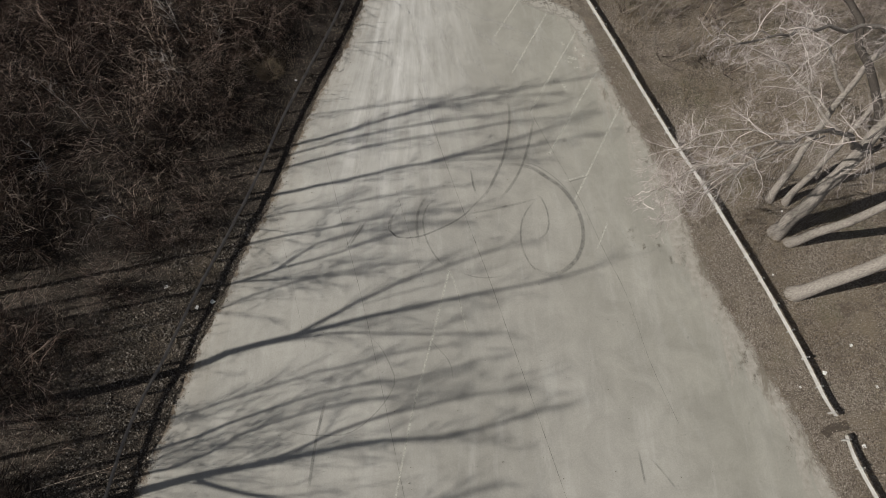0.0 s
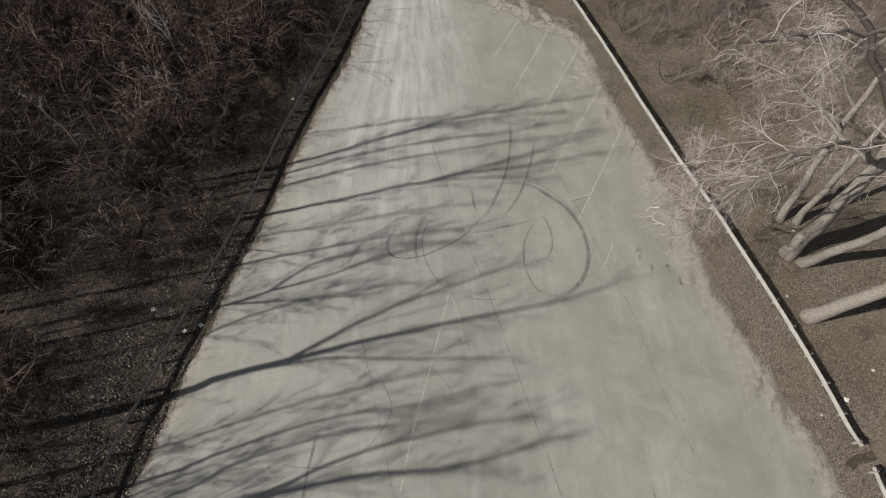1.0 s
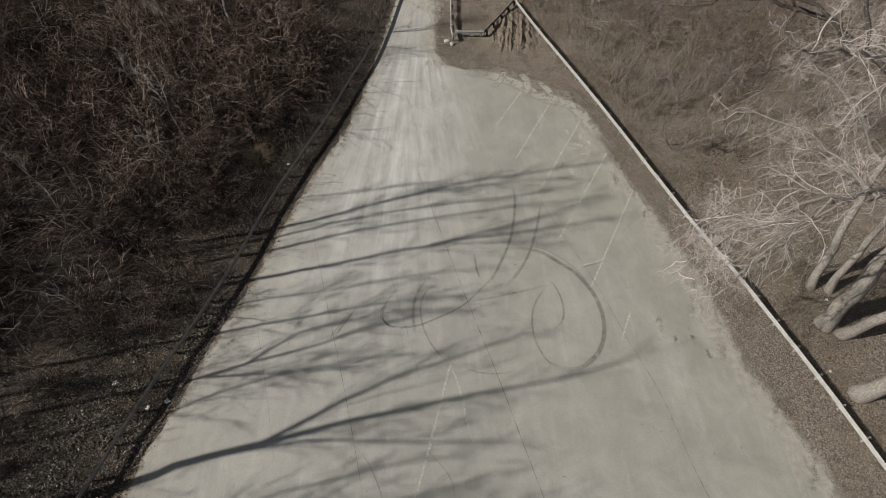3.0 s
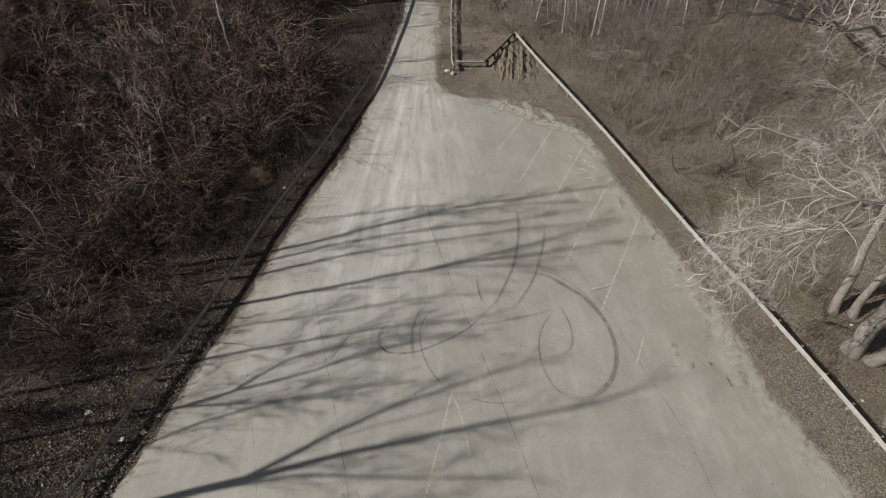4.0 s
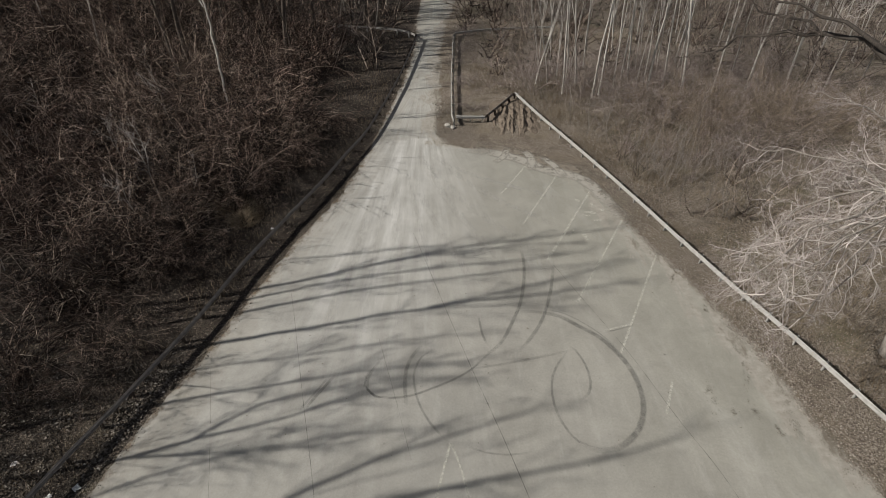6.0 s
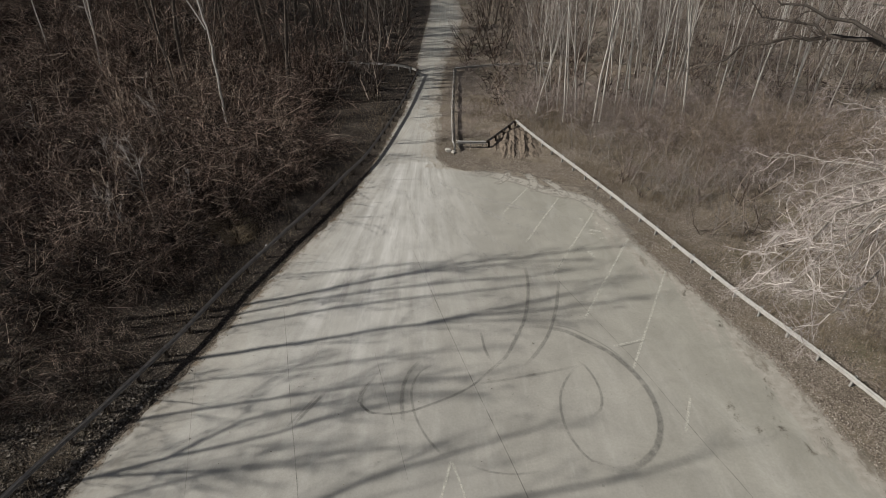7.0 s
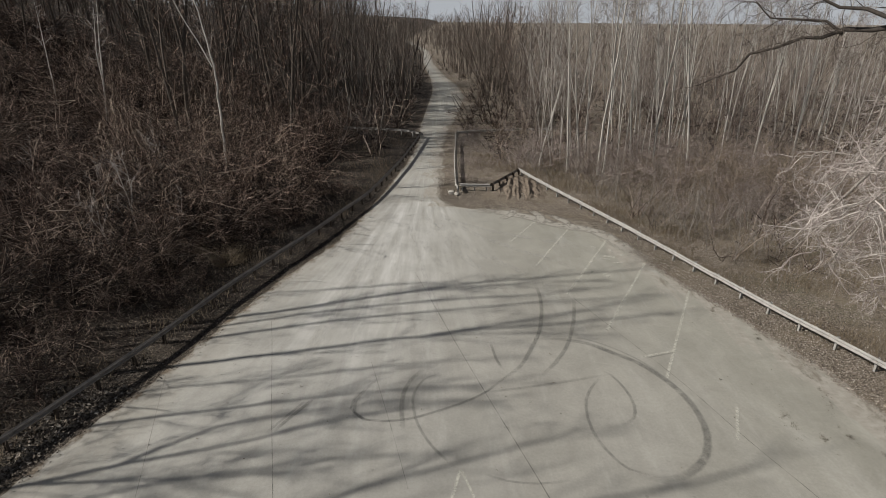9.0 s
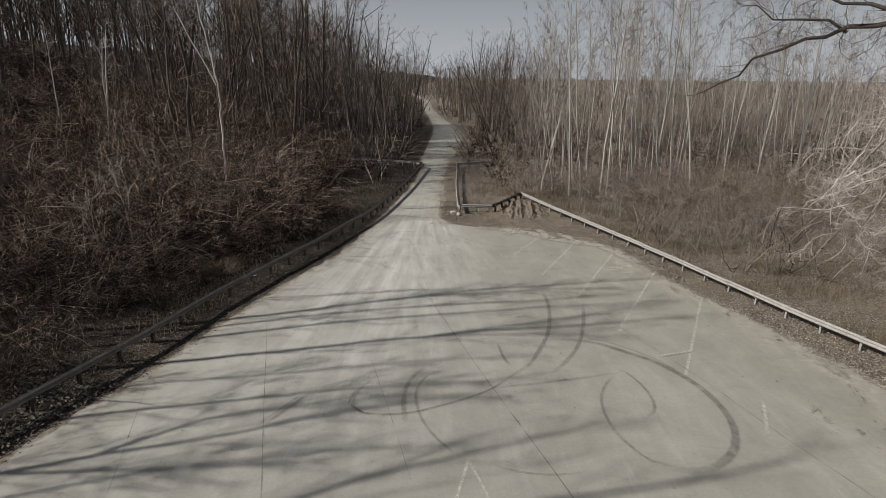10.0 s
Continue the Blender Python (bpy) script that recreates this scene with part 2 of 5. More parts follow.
TWIG_ROSE = twig_material("grey_mauve_twigs", (0.055, 0.043, 0.039), (0.165, 0.132, 0.117), (0.44, 0.385, 0.345), 0.62)
TWIG_TAN = twig_material("tan_brown_twigs", (0.075, 0.056, 0.041), (0.185, 0.143, 0.106), (0.38, 0.315, 0.245), 0.65)
TWIG_MAUVE = twig_material("greyish_mauve_twigs", (0.10, 0.08, 0.074), (0.24, 0.195, 0.178), (0.50, 0.44, 0.40), 0.6)
TWIG_BUFF = twig_material("buff_brown_twigs", (0.028, 0.019, 0.014), (0.15, 0.106, 0.078), (0.62, 0.51, 0.42), 0.58)
STRAW = twig_material("dry_straw", (0.12, 0.088, 0.058), (0.22, 0.175, 0.12), (0.38, 0.32, 0.23))


# ---- mesh helpers ----
def mesh_of(name, verts, faces, material, smooth=False):
    me = bpy.data.meshes.new(name)
    me.from_pydata([tuple(v) for v in verts], [], faces)
    me.materials.append(material)
    if smooth:
        me.shade_smooth()
    return me


def part(name, me, parent, label=""):
    ob = new(name, me)
    ob.parent = parent
    return tagged(ob, label)


def along(line, y):
    """x at y on a line of (x, y) points with rising y."""
    return float(np.interp(y, [p[1] for p in line], [p[0] for p in line]))


def smooth_line(points, step):
    """Points at even steps along a soft curve through the given ones."""
    p = [Vector((*q, 0)) if len(q) == 2 else Vector(q) for q in points]
    p = [p[0] * 2 - p[1]] + p + [p[-1] * 2 - p[-2]]
    out = []
    for a, b, c, d in zip(p, p[1:], p[2:], p[3:]):
        n = max(1, int((c - b).length / step))
        for i in range(n):
            t = i / n
            out.append(0.5 * ((2 * b) + (c - a) * t + (2 * a - 5 * b + 4 * c - d) * t * t + (3 * b - a - 3 * c + d) * t ** 3))
    out.append(p[-2])
    return out


class Tubes:
    """Collects tapering round stems into one mesh."""

    def __init__(self):
        self.v, self.f = [], []

    def add(self, pts, radii, sides):
        base = len(self.v)
        last = len(pts) - 1
        ux, uy, uz = 0.0, 0.0, 0.0
        ring = [(math.cos(2 * math.pi * k / sides), math.sin(2 * math.pi * k / sides)) for k in range(sides)]
        for i, (p, r) in enumerate(zip(pts, radii)):
            a, b = pts[max(0, i - 1)], pts[min(last, i + 1)]
            dx, dy, dz = b[0] - a[0], b[1] - a[1], b[2] - a[2]
            n = math.sqrt(dx * dx + dy * dy + dz * dz) or 1.0
            dx, dy, dz = dx / n, dy / n, dz / n
            if i == 0:
                ux, uy, uz = (-dy, dx, 0.0) if abs(dz) < 0.9 else (0.0, -dz, dy)
            else:
                n = ux * dx + uy * dy + uz * dz
                ux, uy, uz = ux - n * dx, uy - n * dy, uz - n * dz
            n = math.sqrt(ux * ux + uy * uy + uz * uz) or 1.0
            ux, uy, uz = ux / n, uy / n, uz / n
            wx, wy, wz = dy * uz - dz * uy, dz * ux - dx * uz, dx * uy - dy * ux
            if i == last:
                self.v.append((p[0], p[1], p[2]))
                break
            for c, s in ring:
                self.v.append((p[0] + r * (c * ux + s * wx), p[1] + r * (c * uy + s * wy), p[2] + r * (c * uz + s * wz)))
        for i in range(last):
            o = base + i * sides
            for k in range(sides):
                k2 = (k + 1) % sides
                if i < last - 1:
                    self.f.append((o + k, o + k2, o + sides + k2, o + sides + k))
                else:
                    self.f.append((o + k, o + k2, o + sides))

    def mesh(self, name, material, smooth=False):
        return mesh_of(name, self.v, self.f, material, smooth)


def bent(rng, start, way, length, segs, wiggle, lift):
    """A wavering line from start along way; lift bends it up (or down, if negative)."""
    x, y, z = start
    dx, dy, dz = way
    pts = [(x, y, z)]
    step = length / segs
    for _ in range(segs):
        dx += rng.gauss(0, wiggle)
        dy += rng.gauss(0, wiggle)
        dz += rng.gauss(0, wiggle) + lift
        n = math.sqrt(dx * dx + dy * dy + dz * dz)
        dx, dy, dz = dx / n, dy / n, dz / n
        x, y, z = x + dx * step, y + dy * step, z + dz * step
        pts.append((x, y, z))
    return pts


def fork(rng, way, spread):
    """A way that leaves another by about spread degrees."""
    w = Vector(way).normalized()
    side = w.orthogonal().normalized()
    side.rotate(Matrix.Rotation(rng.uniform(0, 2 * math.pi), 3, w))
    a = radians(spread * rng.uniform(0.7, 1.3))
    return tuple(w * math.cos(a) + side * math.sin(a))


def point_on(pts, t):
    f = t * (len(pts) - 1)
    i = min(int(f), len(pts) - 2)
    f -= i
    a, b = pts[i], pts[i + 1]
    p = tuple(a[k] + (b[k] - a[k]) * f for k in range(3))
    return p, tuple(b[k] - a[k] for k in range(3))


def sprays(rng, tubes, pts, count, length, radius, spread, lift, levels, t0=0.2, segs=2, wiggle=0.16, keep=0.6):
    """Side twigs along a stem, and smaller ones along these."""
    for _ in range(count):
        t = rng.uniform(t0, 1.0)
        p, w = point_on(pts, t)
        ln = length * rng.uniform(0.5, 1.15) * (1.15 - 0.5 * t)
        twig = bent(rng, p, fork(rng, w, spread), ln, segs, wiggle, lift)
        tubes.add(twig, [radius * (1 - 0.7 * i / segs) for i in range(segs + 1)], 3)
        if levels > 1:
            sprays(rng, tubes, twig, max(2, round(count * keep)), ln * 0.55, radius * 0.62, spread, lift, levels - 1, 0.1, max(1, segs - (2 if levels == 2 else 1)), wiggle, keep)


def taper(pts, r0, r1, power=1.0):
    n = len(pts) - 1
    return [r0 + (r1 - r0) * (i / n) ** power for i in range(n + 1)]


def arc_of(points, step=1.2, rng=None, wobble=0.0):
    """A guided limb: a soft curve through 3D points, a little crooked."""
    line = smooth_line(points, step)
    if rng and wobble:
        for p in line[1:]:
            p += Vector((rng.gauss(0, wobble), rng.gauss(0, wobble), rng.gauss(0, wobble)))
    return [tuple(p) for p in line]


# ---- plan ----
LEFT_EDGE = [(-20.5, -40), (-19.1, -8), (-18.4, -1.0), (-17.05, 4.2), (-16.0, 8.6), (-14.8, 12.6), (-13.9, 15.6), (-12.8, 18.6), (-11.3, 24.2), (-10.1, 28.3), (-9.0, 31.5),
             (-7.7, 35.0), (-6.4, 41.8), (-5.4, 49.5), (-4.2, 59.0), (-3.5, 72), (-3.9, 78), (-3.6, 96), (-3.0, 116), (-3.2, 135), (-4.4, 155), (-8.0, 203), (-12.2, 290), (-30, 420)]
RIGHT_EDGE = [(32, -40), (26.5, -15), (23.5, -0.5), (22.9, 1.6), (21.6, 5.2), (19.6, 10), (18.3, 14.3), (17.7, 18), (16.2, 23.6), (14.8, 27.2), (13.5, 31), (12.3, 35.6),
              (11.1, 38.3), (9.0, 38.7), (6.9, 41.0), (4.5, 42.1), (2.2, 42.3), (0.5, 43.1), (-0.5, 45.8), (-0.35, 56), (-0.4, 66), (0.1, 76), (2.2, 96), (3.7, 116),
              (2.6, 135), (-0.4, 158), (-4.6, 205), (-8.8, 290), (-25, 420)]
LEFT_RAIL = [(-20.7, -14), (-19.75, 1.0), (-18.0, 7.6), (-16.6, 12.3), (-15.4, 15.8), (-13.98, 20.3), (-12.75, 25.3), (-11.4, 29.6), (-9.65, 34.8), (-8.3, 39.6), (-6.9, 44.5),
             (-5.5, 53), (-4.6, 60), (-3.45, 71.8)]
RIGHT_RAIL = [(24.2, 3.4), (23.3, 7.2), (22.2, 11.0), (20.7, 15.6), (19.1, 20.2), (17.6, 24.0), (16.0, 28.6), (14.0, 34.6), (11.75, 40.9), (9.4, 47.2), (7.35, 53.2)]


def ground_height(x, y):
    """The gentle lie of the land round the pavement."""
    inside = min(x - along(LEFT_EDGE, y), along(RIGHT_EDGE, y) - x)
    z = -0.035 + 0.03 * noise.noise(Vector((x * 0.9, y * 0.9, 0)))
    out = max(0.0, -inside)
    z += min(out, 6) * 0.012 * noise.noise(Vector((x * 0.35, y * 0.35, 4)))
    z += min(1.0, out / 12.0) * 0.35 * noise.noise(Vector((x * 0.08, y * 0.08, 9)))
    if inside > 1.2:
        z = -0.12
    up = min(1.0, max(0.0, (y - 40) / 35.0))
    bank = max(0.0, along(LEFT_EDGE, y) - 17 - x)
    z += up * up * (3 - 2 * up) * 26.0 * (1 - math.exp(-bank / 62.0))
    return z


def build_ground():
    xs = sorted(set([-3000, -1500, -700, -400, -250, -160, -110] + [round(-80 + 0.8 * i, 2) for i in range(200)] + [90, 110, 160, 250, 400, 700, 1500, 3000]))
    ys = sorted(set([-3000, -1200, -500, -200, -100, -60] + [round(-40 + 0.8 * i, 2) for i in range(160)] + [95, 110, 130, 160, 200, 260, 330, 420, 600, 1000, 2000, 3500]))
    verts = [(x, y, ground_height(x, y)) for y in ys for x in xs]
    nx = len(xs)
    faces = [(j * nx + i, j * nx + i + 1, (j + 1) * nx + i + 1, (j + 1) * nx + i) for j in range(len(ys) - 1) for i in range(nx - 1)]
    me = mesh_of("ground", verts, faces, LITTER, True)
    # Left of the pavement the shaded colour comes in, weaker where sun reaches.
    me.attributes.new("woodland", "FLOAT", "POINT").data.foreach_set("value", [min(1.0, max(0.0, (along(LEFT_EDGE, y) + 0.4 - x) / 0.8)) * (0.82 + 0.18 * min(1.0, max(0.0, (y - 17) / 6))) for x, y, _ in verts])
    tagged(new("ground", me), "brown leaf litter, bare earth and dry grass", "ground", kind="structure")


def paved(name, ys, columns, label):
    """A paved strip between the two edges, running out thinly under the litter."""
    verts, faces, edge, right, trail, sandy, older, fan, reach = [], [], [], [], [], [], [], [], []
    for y in ys:
        a, b = along(LEFT_EDGE, y) - 0.9, along(RIGHT_EDGE, y) + 0.9
        for i in range(columns + 1):
            x = a + (b - a) * i / columns
            e = min(x - a, b - x) - 0.9
            z = 0.0 if e > 0.3 else -0.075 * min(1.0, (0.3 - e) / 1.2) ** 0.8
            verts.append((x, y, z))
            edge.append(max(-0.5, e + 0.4))
            right.append(min(1.0, max(0.0, (x - (7.0 - 0.28 * (y - 12))) / 9.0)))
            path = -6.8 + 0.115 * (y - 10) if y < 45 else 0.5 * (along(LEFT_EDGE, y) + along(RIGHT_EDGE, y))
            wide = 11.5 - 0.13 * max(0, min(45, y) - 10)
            f = max(0.0, 1.0 - abs(x - path) / wide)
            trail.append(f * f * (3 - 2 * f) * min(1.0, max(0.2, (y - 2) / 30)) * (1.0 if y < 44.4 + 0.12 * x else 0.45))
            joint = float(np.interp(y, (-1, 4.5, 10, 15.4, 20), (-2.6, -3.9, -5.4, -6.9, -8.4)))
            older.append(1.0 if joint < x < joint + 9.2 and y < 20.4 else 0.0)
            sandy.append(1.0 if b - x < x - a else 0.35)
            fan.append(math.atan2(x + 2.6, max(2.0, 58.0 - y)) * 20.0)
            reach.append(0.06 * math.hypot(x + 2.6, 58.0 - y))
    n = columns + 1
    for j in range(len(ys) - 1):
        for i in range(columns):
            faces.append((j * n + i, j * n + i + 1, (j + 1) * n + i + 1, (j + 1) * n + i))
    me = mesh_of(name, verts, faces, PAVEMENT)
    for key, values in (("edge", edge), ("right", right), ("trail", trail), ("sandy", sandy), ("older", older), ("fan", fan), ("reach", reach)):
        me.attributes.new(key, "FLOAT", "POINT").data.foreach_set("value", values)
    return tagged(new(name, me), label, "pavement", kind="structure")


build_ground()
paved("parking_lot", [round(-40 + 0.4 * i, 2) for i in range(216)], 110, "dusty grey asphalt car park with a sandy edge")
paved("road", [46.0 + 0.5 * i for i in range(70)] + [81.0 + 4 * i for i in range(85)], 24, "narrow dusty grey lane running into the woods")


# ---- marks on the pavement ----
LAYER = [0]


def ribbon(name, points, width, material, z, label, category, group="", strength=1.0, step=0.4, fade=True):
    line = smooth_line(points, step)
    LAYER[0] += 1
    z += 0.0004 * LAYER[0]                                    # each mark lies a hair above the last
    verts, faces, power = [], [], []
    for i, p in enumerate(line):
        w = (line[min(i + 1, len(line) - 1)] - line[max(i - 1, 0)]).normalized()
        side = Vector((-w.y, w.x, 0))
        half = 0.5 * width * (1 + 0.2 * noise.noise(p * 0.7))
        t = i / (len(line) - 1)
        for k in (-1, -0.5, 0.5, 1):
            q = p + side * half * k
            verts.append((q.x, q.y, z))
            power.append(strength * (0.0 if abs(k) == 1 and fade else 1.0) * (min(1.0, 5 * t, 5 * (1 - t)) if fade else 1.0))
        if i:
            o = (i - 1) * 4
            faces += [(o + k, o + k + 1, o + k + 5, o + k + 4) for k in range(3)]
    me = mesh_of(name, verts, faces, material)
    me.attributes.new("strength", "FLOAT", "POINT").data.foreach_set("value", power)
    return tagged(new(name, me), label, category, group, "structure")


STALLS = [((4.45, 34.87), (7.05, 39.56)), ((5.75, 30.95), (9.27, 37.8)), ((6.9, 26.9), (11.6, 35.6)), ((8.14, 22.95), (13.1, 31.7)),
          ((9.74, 18.96), (14.3, 27.6)), ((11.0, 15.1), (11.9, 17.0))]
for a, b in STALLS:
    ribbon("stall_line", [a, b], 0.13, PAINT, 0.006, "faded white painted parking stall line", "line", "parking stall lines", step=0.5, fade=False)
ribbon("stall_line", [(9.2, 20.6), (11.0, 21.15)], 0.10, PAINT, 0.006, "short faded white painted cross line", "line", step=0.5, fade=False)
ribbon("stall_line", [(0.38, 13.46), (-0.62, 9.31), (-2.03, 3.82), (-2.95, -1.13)], 0.11, PAINT, 0.006, "long faded white painted line on the car park", "line", step=0.5, fade=False)
ribbon("stall_line", [(0.44, 13.4), (0.9, 12.0), (1.3, 10.1), (1.66, 8.9)], 0.09, PAINT, 0.0065, "short faded white painted line on the car park", "line", step=0.5, fade=False)
JOINTS = [[(-2.1, 29.8), (-1.36, 27.4), (0.13, 22.4), (1.55, 17.8), (3.13, 12.9), (4.4, 8.6), (5.6, 4.6), (7.2, -0.9), (9.0, -7)],
          [(7.2, 26.4), (8.4, 23.4), (10.15, 19.0), (11.4, 15.0), (12.6, 11.5), (13.5, 7.0), (14.7, 3.1)],
          [(-9.3, 23.6), (-8.6, 21.3), (-7.14, 16.3), (-5.84, 12.0), (-4.6, 7.5), (-3.2, 2.0), (-2.4, -1.2)],
          [(-3.6, 20.0), (-2.39, 16.0), (-1.87, 14.2), (-1.42, 12.6)],
          [(-12.6, 18.8), (-11.86, 16.5), (-10.4, 12.0), (-9.2, 8.0)]]
for k, line in enumerate(JOINTS):
    ribbon("pavement_joint", line, (0.036, 0.028, 0.028, 0.02, 0.018)[k], CRACK, 0.004, "thin dark open joint between asphalt lanes", "joint", "pavement joints", fade=False)
SKIDS = [([(4.2, 22.0), (5.34, 22.1), (6.8, 21.72), (7.82, 20.91), (8.79, 20.1), (9.57, 18.88), (10.0, 17.64), (10.1, 16.43), (9.92, 15.31), (9.41, 14.27), (8.8, 13.65), (8.09, 13.22), (7.37, 13.08), (6.72, 13.25), (6.2, 13.8)], 0.36, 1.1),
         ([(7.4, 13.2), (6.39, 13.55), (5.93, 14.24), (5.63, 15.12), (5.55, 16.22), (5.77, 17.42), (6.28, 18.35), (6.9, 19.09)], 0.16, 0.8),
         ([(6.95, 19.5), (7.27, 19.14), (7.6, 18.17), (7.67, 17.09), (7.38, 16.24), (6.76, 15.75)], 0.17, 0.85),
         ([(5.2, 28.6), (5.29, 26.82), (5.12, 25.04), (4.68, 22.91), (4.01, 21.23), (3.27, 19.71), (2.34, 18.69)], 0.26, 0.95),
         ([(3.0, 19.4), (2.34, 18.69), (1.47, 17.74), (0.39, 17.02), (-0.64, 16.5), (-1.64, 16.09), (-2.64, 15.95), (-3.41, 16.04), (-3.85, 16.47), (-3.89, 17.15), (-3.53, 18.07), (-2.95, 19.04)], 0.17, 0.95),
         ([(-3.1, 15.9), (-3.6, 16.2), (-4.02, 16.7), (-3.98, 17.3), (-3.66, 18.0)], 0.14, 0.9),
         ([(-1.15, 19.46), (-1.66, 18.66), (-1.93, 17.71), (-1.94, 16.65), (-1.79, 15.36)], 0.24, 0.9),
         ([(-0.29, 19.26), (-1.11, 18.66), (-1.48, 17.72), (-1.48, 16.83), (-1.25, 15.83), (-0.84, 14.91), (-0.34, 14.18), (0.25, 13.5)], 0.15, 0.8),
         ([(7.28, 26.84), (6.9, 25.0), (6.5, 23.44), (5.79, 21.48), (4.87, 19.93), (4.03, 18.9)], 0.24, 0.9),
         ([(6.0, 22.3), (7.2, 21.9), (8.6, 20.7), (9.6, 19.3)], 0.14, 0.6),
         ([(2.08, 21.7), (2.22, 20.33), (2.45, 19.49)], 0.16, 0.95),
         ([(11.1, 21.05), (9.2, 20.45)], 0.12, 0.8),
         ([(7.13, 19.13), (4.8, 18.52), (3.12, 18.13), (1.2, 17.74)], 0.2, 0.6),
         ([(1.16, 13.32), (1.94, 12.98), (3.05, 12.86), (4.19, 13.0)], 0.12, 0.7),
         ([(-5.6, 17.4), (-6.25, 16.28), (-6.8, 15.3)], 0.22, 1.0),
         ([(-5.95, 17.2), (-6.5, 16.2), (-7.1, 15.1)], 0.16, 0.7),
         ([(-10.95, 3.5), (-9.6, 2.7), (-8.0, 2.47), (-5.9, 2.63), (-4.19, 3.99), (-3.24, 5.58), (-3.49, 6.67), (-4.37, 8.17), (-5.56, 9.14)], 0.1, 0.75),
         ([(-7.6, 4.6), (-8.0, 2.2), (-8.23, -0.9)], 0.24, 1.0),
         ([(11.94, 1.6), (12.08, -0.5)], 0.16, 0.85),
         ([(12.59, 1.1), (13.3, 0.2), (14.0, -0.8)], 0.14, 0.6),
         ([(-0.99, 8.54), (0.32, 7.03), (0.57, 5.75)], 0.1, 0.6),
         ([(1.62, 8.6), (1.8, 7.85)], 0.22, 1.3)]
for line, width, power in SKIDS:
    ribbon("tyre_mark", line, width, RUBBER, 0.009, "dark curved tyre skid mark on asphalt", "skid mark", "tyre marks", power)


def dust_material():
    m = Nodes("pale_dust_track", rough=0.95)
    wear = m.sum("MULTIPLY", m.ramp(m.noise(1.6, 6, 0.7, m.place((1, 0.3, 1), 10)), (0.40, 0.0), (0.70, 0.42)), m.attr("strength"))
    return m.color((0.50, 0.49, 0.46)).alpha(wear).mat


DUST = dust_material()
rng = random.Random(17)
for x0, y0, x, y, bend in ((-1.0, 41.5, 8.2, 30.5, 2.0), (-1.6, 40.5, 6.4, 27.6, 1.6), (-2.4, 42.5, 4.4, 25.6, 1.2), (-2.6, 38.0, 2.2, 24.0, 0.6), (-3.2, 40.0, 0.0, 21.8, 0.2),
                           (-4.0, 39.0, -2.4, 19.5, 0.0), (-4.4, 41.5, -4.9, 18.0, -0.2), (-5.2, 37.0, -7.2, 17.0, -0.5), (-0.4, 40.0, 9.6, 34.0, 1.8)):
    ribbon("dust_track", [(x0, y0), (0.5 * (x0 + x) - bend * 0.6, 0.5 * (y0 + y)), (x, y)], rng.uniform(0.4, 0.9), DUST, 0.004,
           "pale dusty wheel track fanning from the lane", "wheel track", "dust tracks", rng.uniform(0.6, 1.0))


MUD = plain("dark_damp_earth", (0.05, 0.04, 0.032), (0.10, 0.082, 0.066), 8.0)
rng = random.Random(23)
for x, y, size in ((10.85, 32.4, 0.4), (10.5, 32.0, 0.3), (9.9, 29.4, 0.34), (11.2, 33.4, 0.26), (9.4, 31.5, 0.2), (12.0, 33.9, 0.22), (11.2, 31.4, 0.26), (10.2, 34.0, 0.2), (11.8, 32.7, 0.16), (9.1, 30.0, 0.16)):
    a = rng.uniform(0, 3.1)
    ribbon("paint_blot", [(x - size * math.cos(a), y - size * math.sin(a)), (x + 0.2 * size, y), (x + size * math.cos(a), y + size * math.sin(a))], rng.uniform(0.16, 0.3), PAINT, 0.006,
           "small faded white paint smudge on asphalt", "paint mark", "paint marks", step=0.12, fade=False)


def wash_material(name, a, c, low, most):
    """Loose soil washed thinly over the asphalt."""
    m = Nodes(name, rough=0.95)
    cover = m.sum("MULTIPLY", m.ramp(m.noise(1.3, 7, 0.75, m.place((1, 1, 1), 7)), (low, 0.0), (low + 0.14, most)), m.attr("strength"))
    return m.color(m.ramp(m.noise(5.0, 5, 0.7), (0.3, a), (0.7, c))).alpha(cover).mat


SAND = wash_material("pale_loose_sand", (0.33, 0.312, 0.275), (0.44, 0.42, 0.378), 0.36, 0.9)
WASH = wash_material("brown_washed_earth", (0.17, 0.148, 0.12), (0.27, 0.24, 0.20), 0.36, 0.95)
ribbon("earth_wash", [(2.62, 42.89), (4.8, 42.09), (6.78, 41), (8.86, 39.42), (11.34, 38.13), (12.33, 36.35)], 2.3, WASH, 0.004, "brown earth washed thinly over the asphalt edge", "earth", step=0.3)
ribbon("sand_wash", [(1.43, 42.11), (4.21, 41.5), (6.48, 40.31), (8.56, 38.53), (11.14, 37.15), (12.23, 34.58), (13.22, 31.23)], 1.5, SAND, 0.004, "pale loose sand drifted on the asphalt edge", "sand", step=0.3)
for line, width in (([(6.98, 42.08), (7.47, 40.31), (7.18, 38.34)], 0.9), ([(8.36, 40.89), (9.35, 39.12), (9.85, 37.35)], 0.8), ([(5.59, 42.48), (5.2, 40.91), (4.2, 39.73)], 0.7)):
    ribbon("sand_wash", line, width, SAND, 0.004, "pale tongue of sand washed onto the asphalt", "sand", "sand tongues", step=0.3)
ribbon("mud_patch", [(23.62, 2.36), (24.11, 2.71), (24.71, 2.85), (25.31, 2.95)], 0.5, MUD, 0.0, "dark damp earth patch in the guardrail gap", "earth", step=0.3, fade=False)


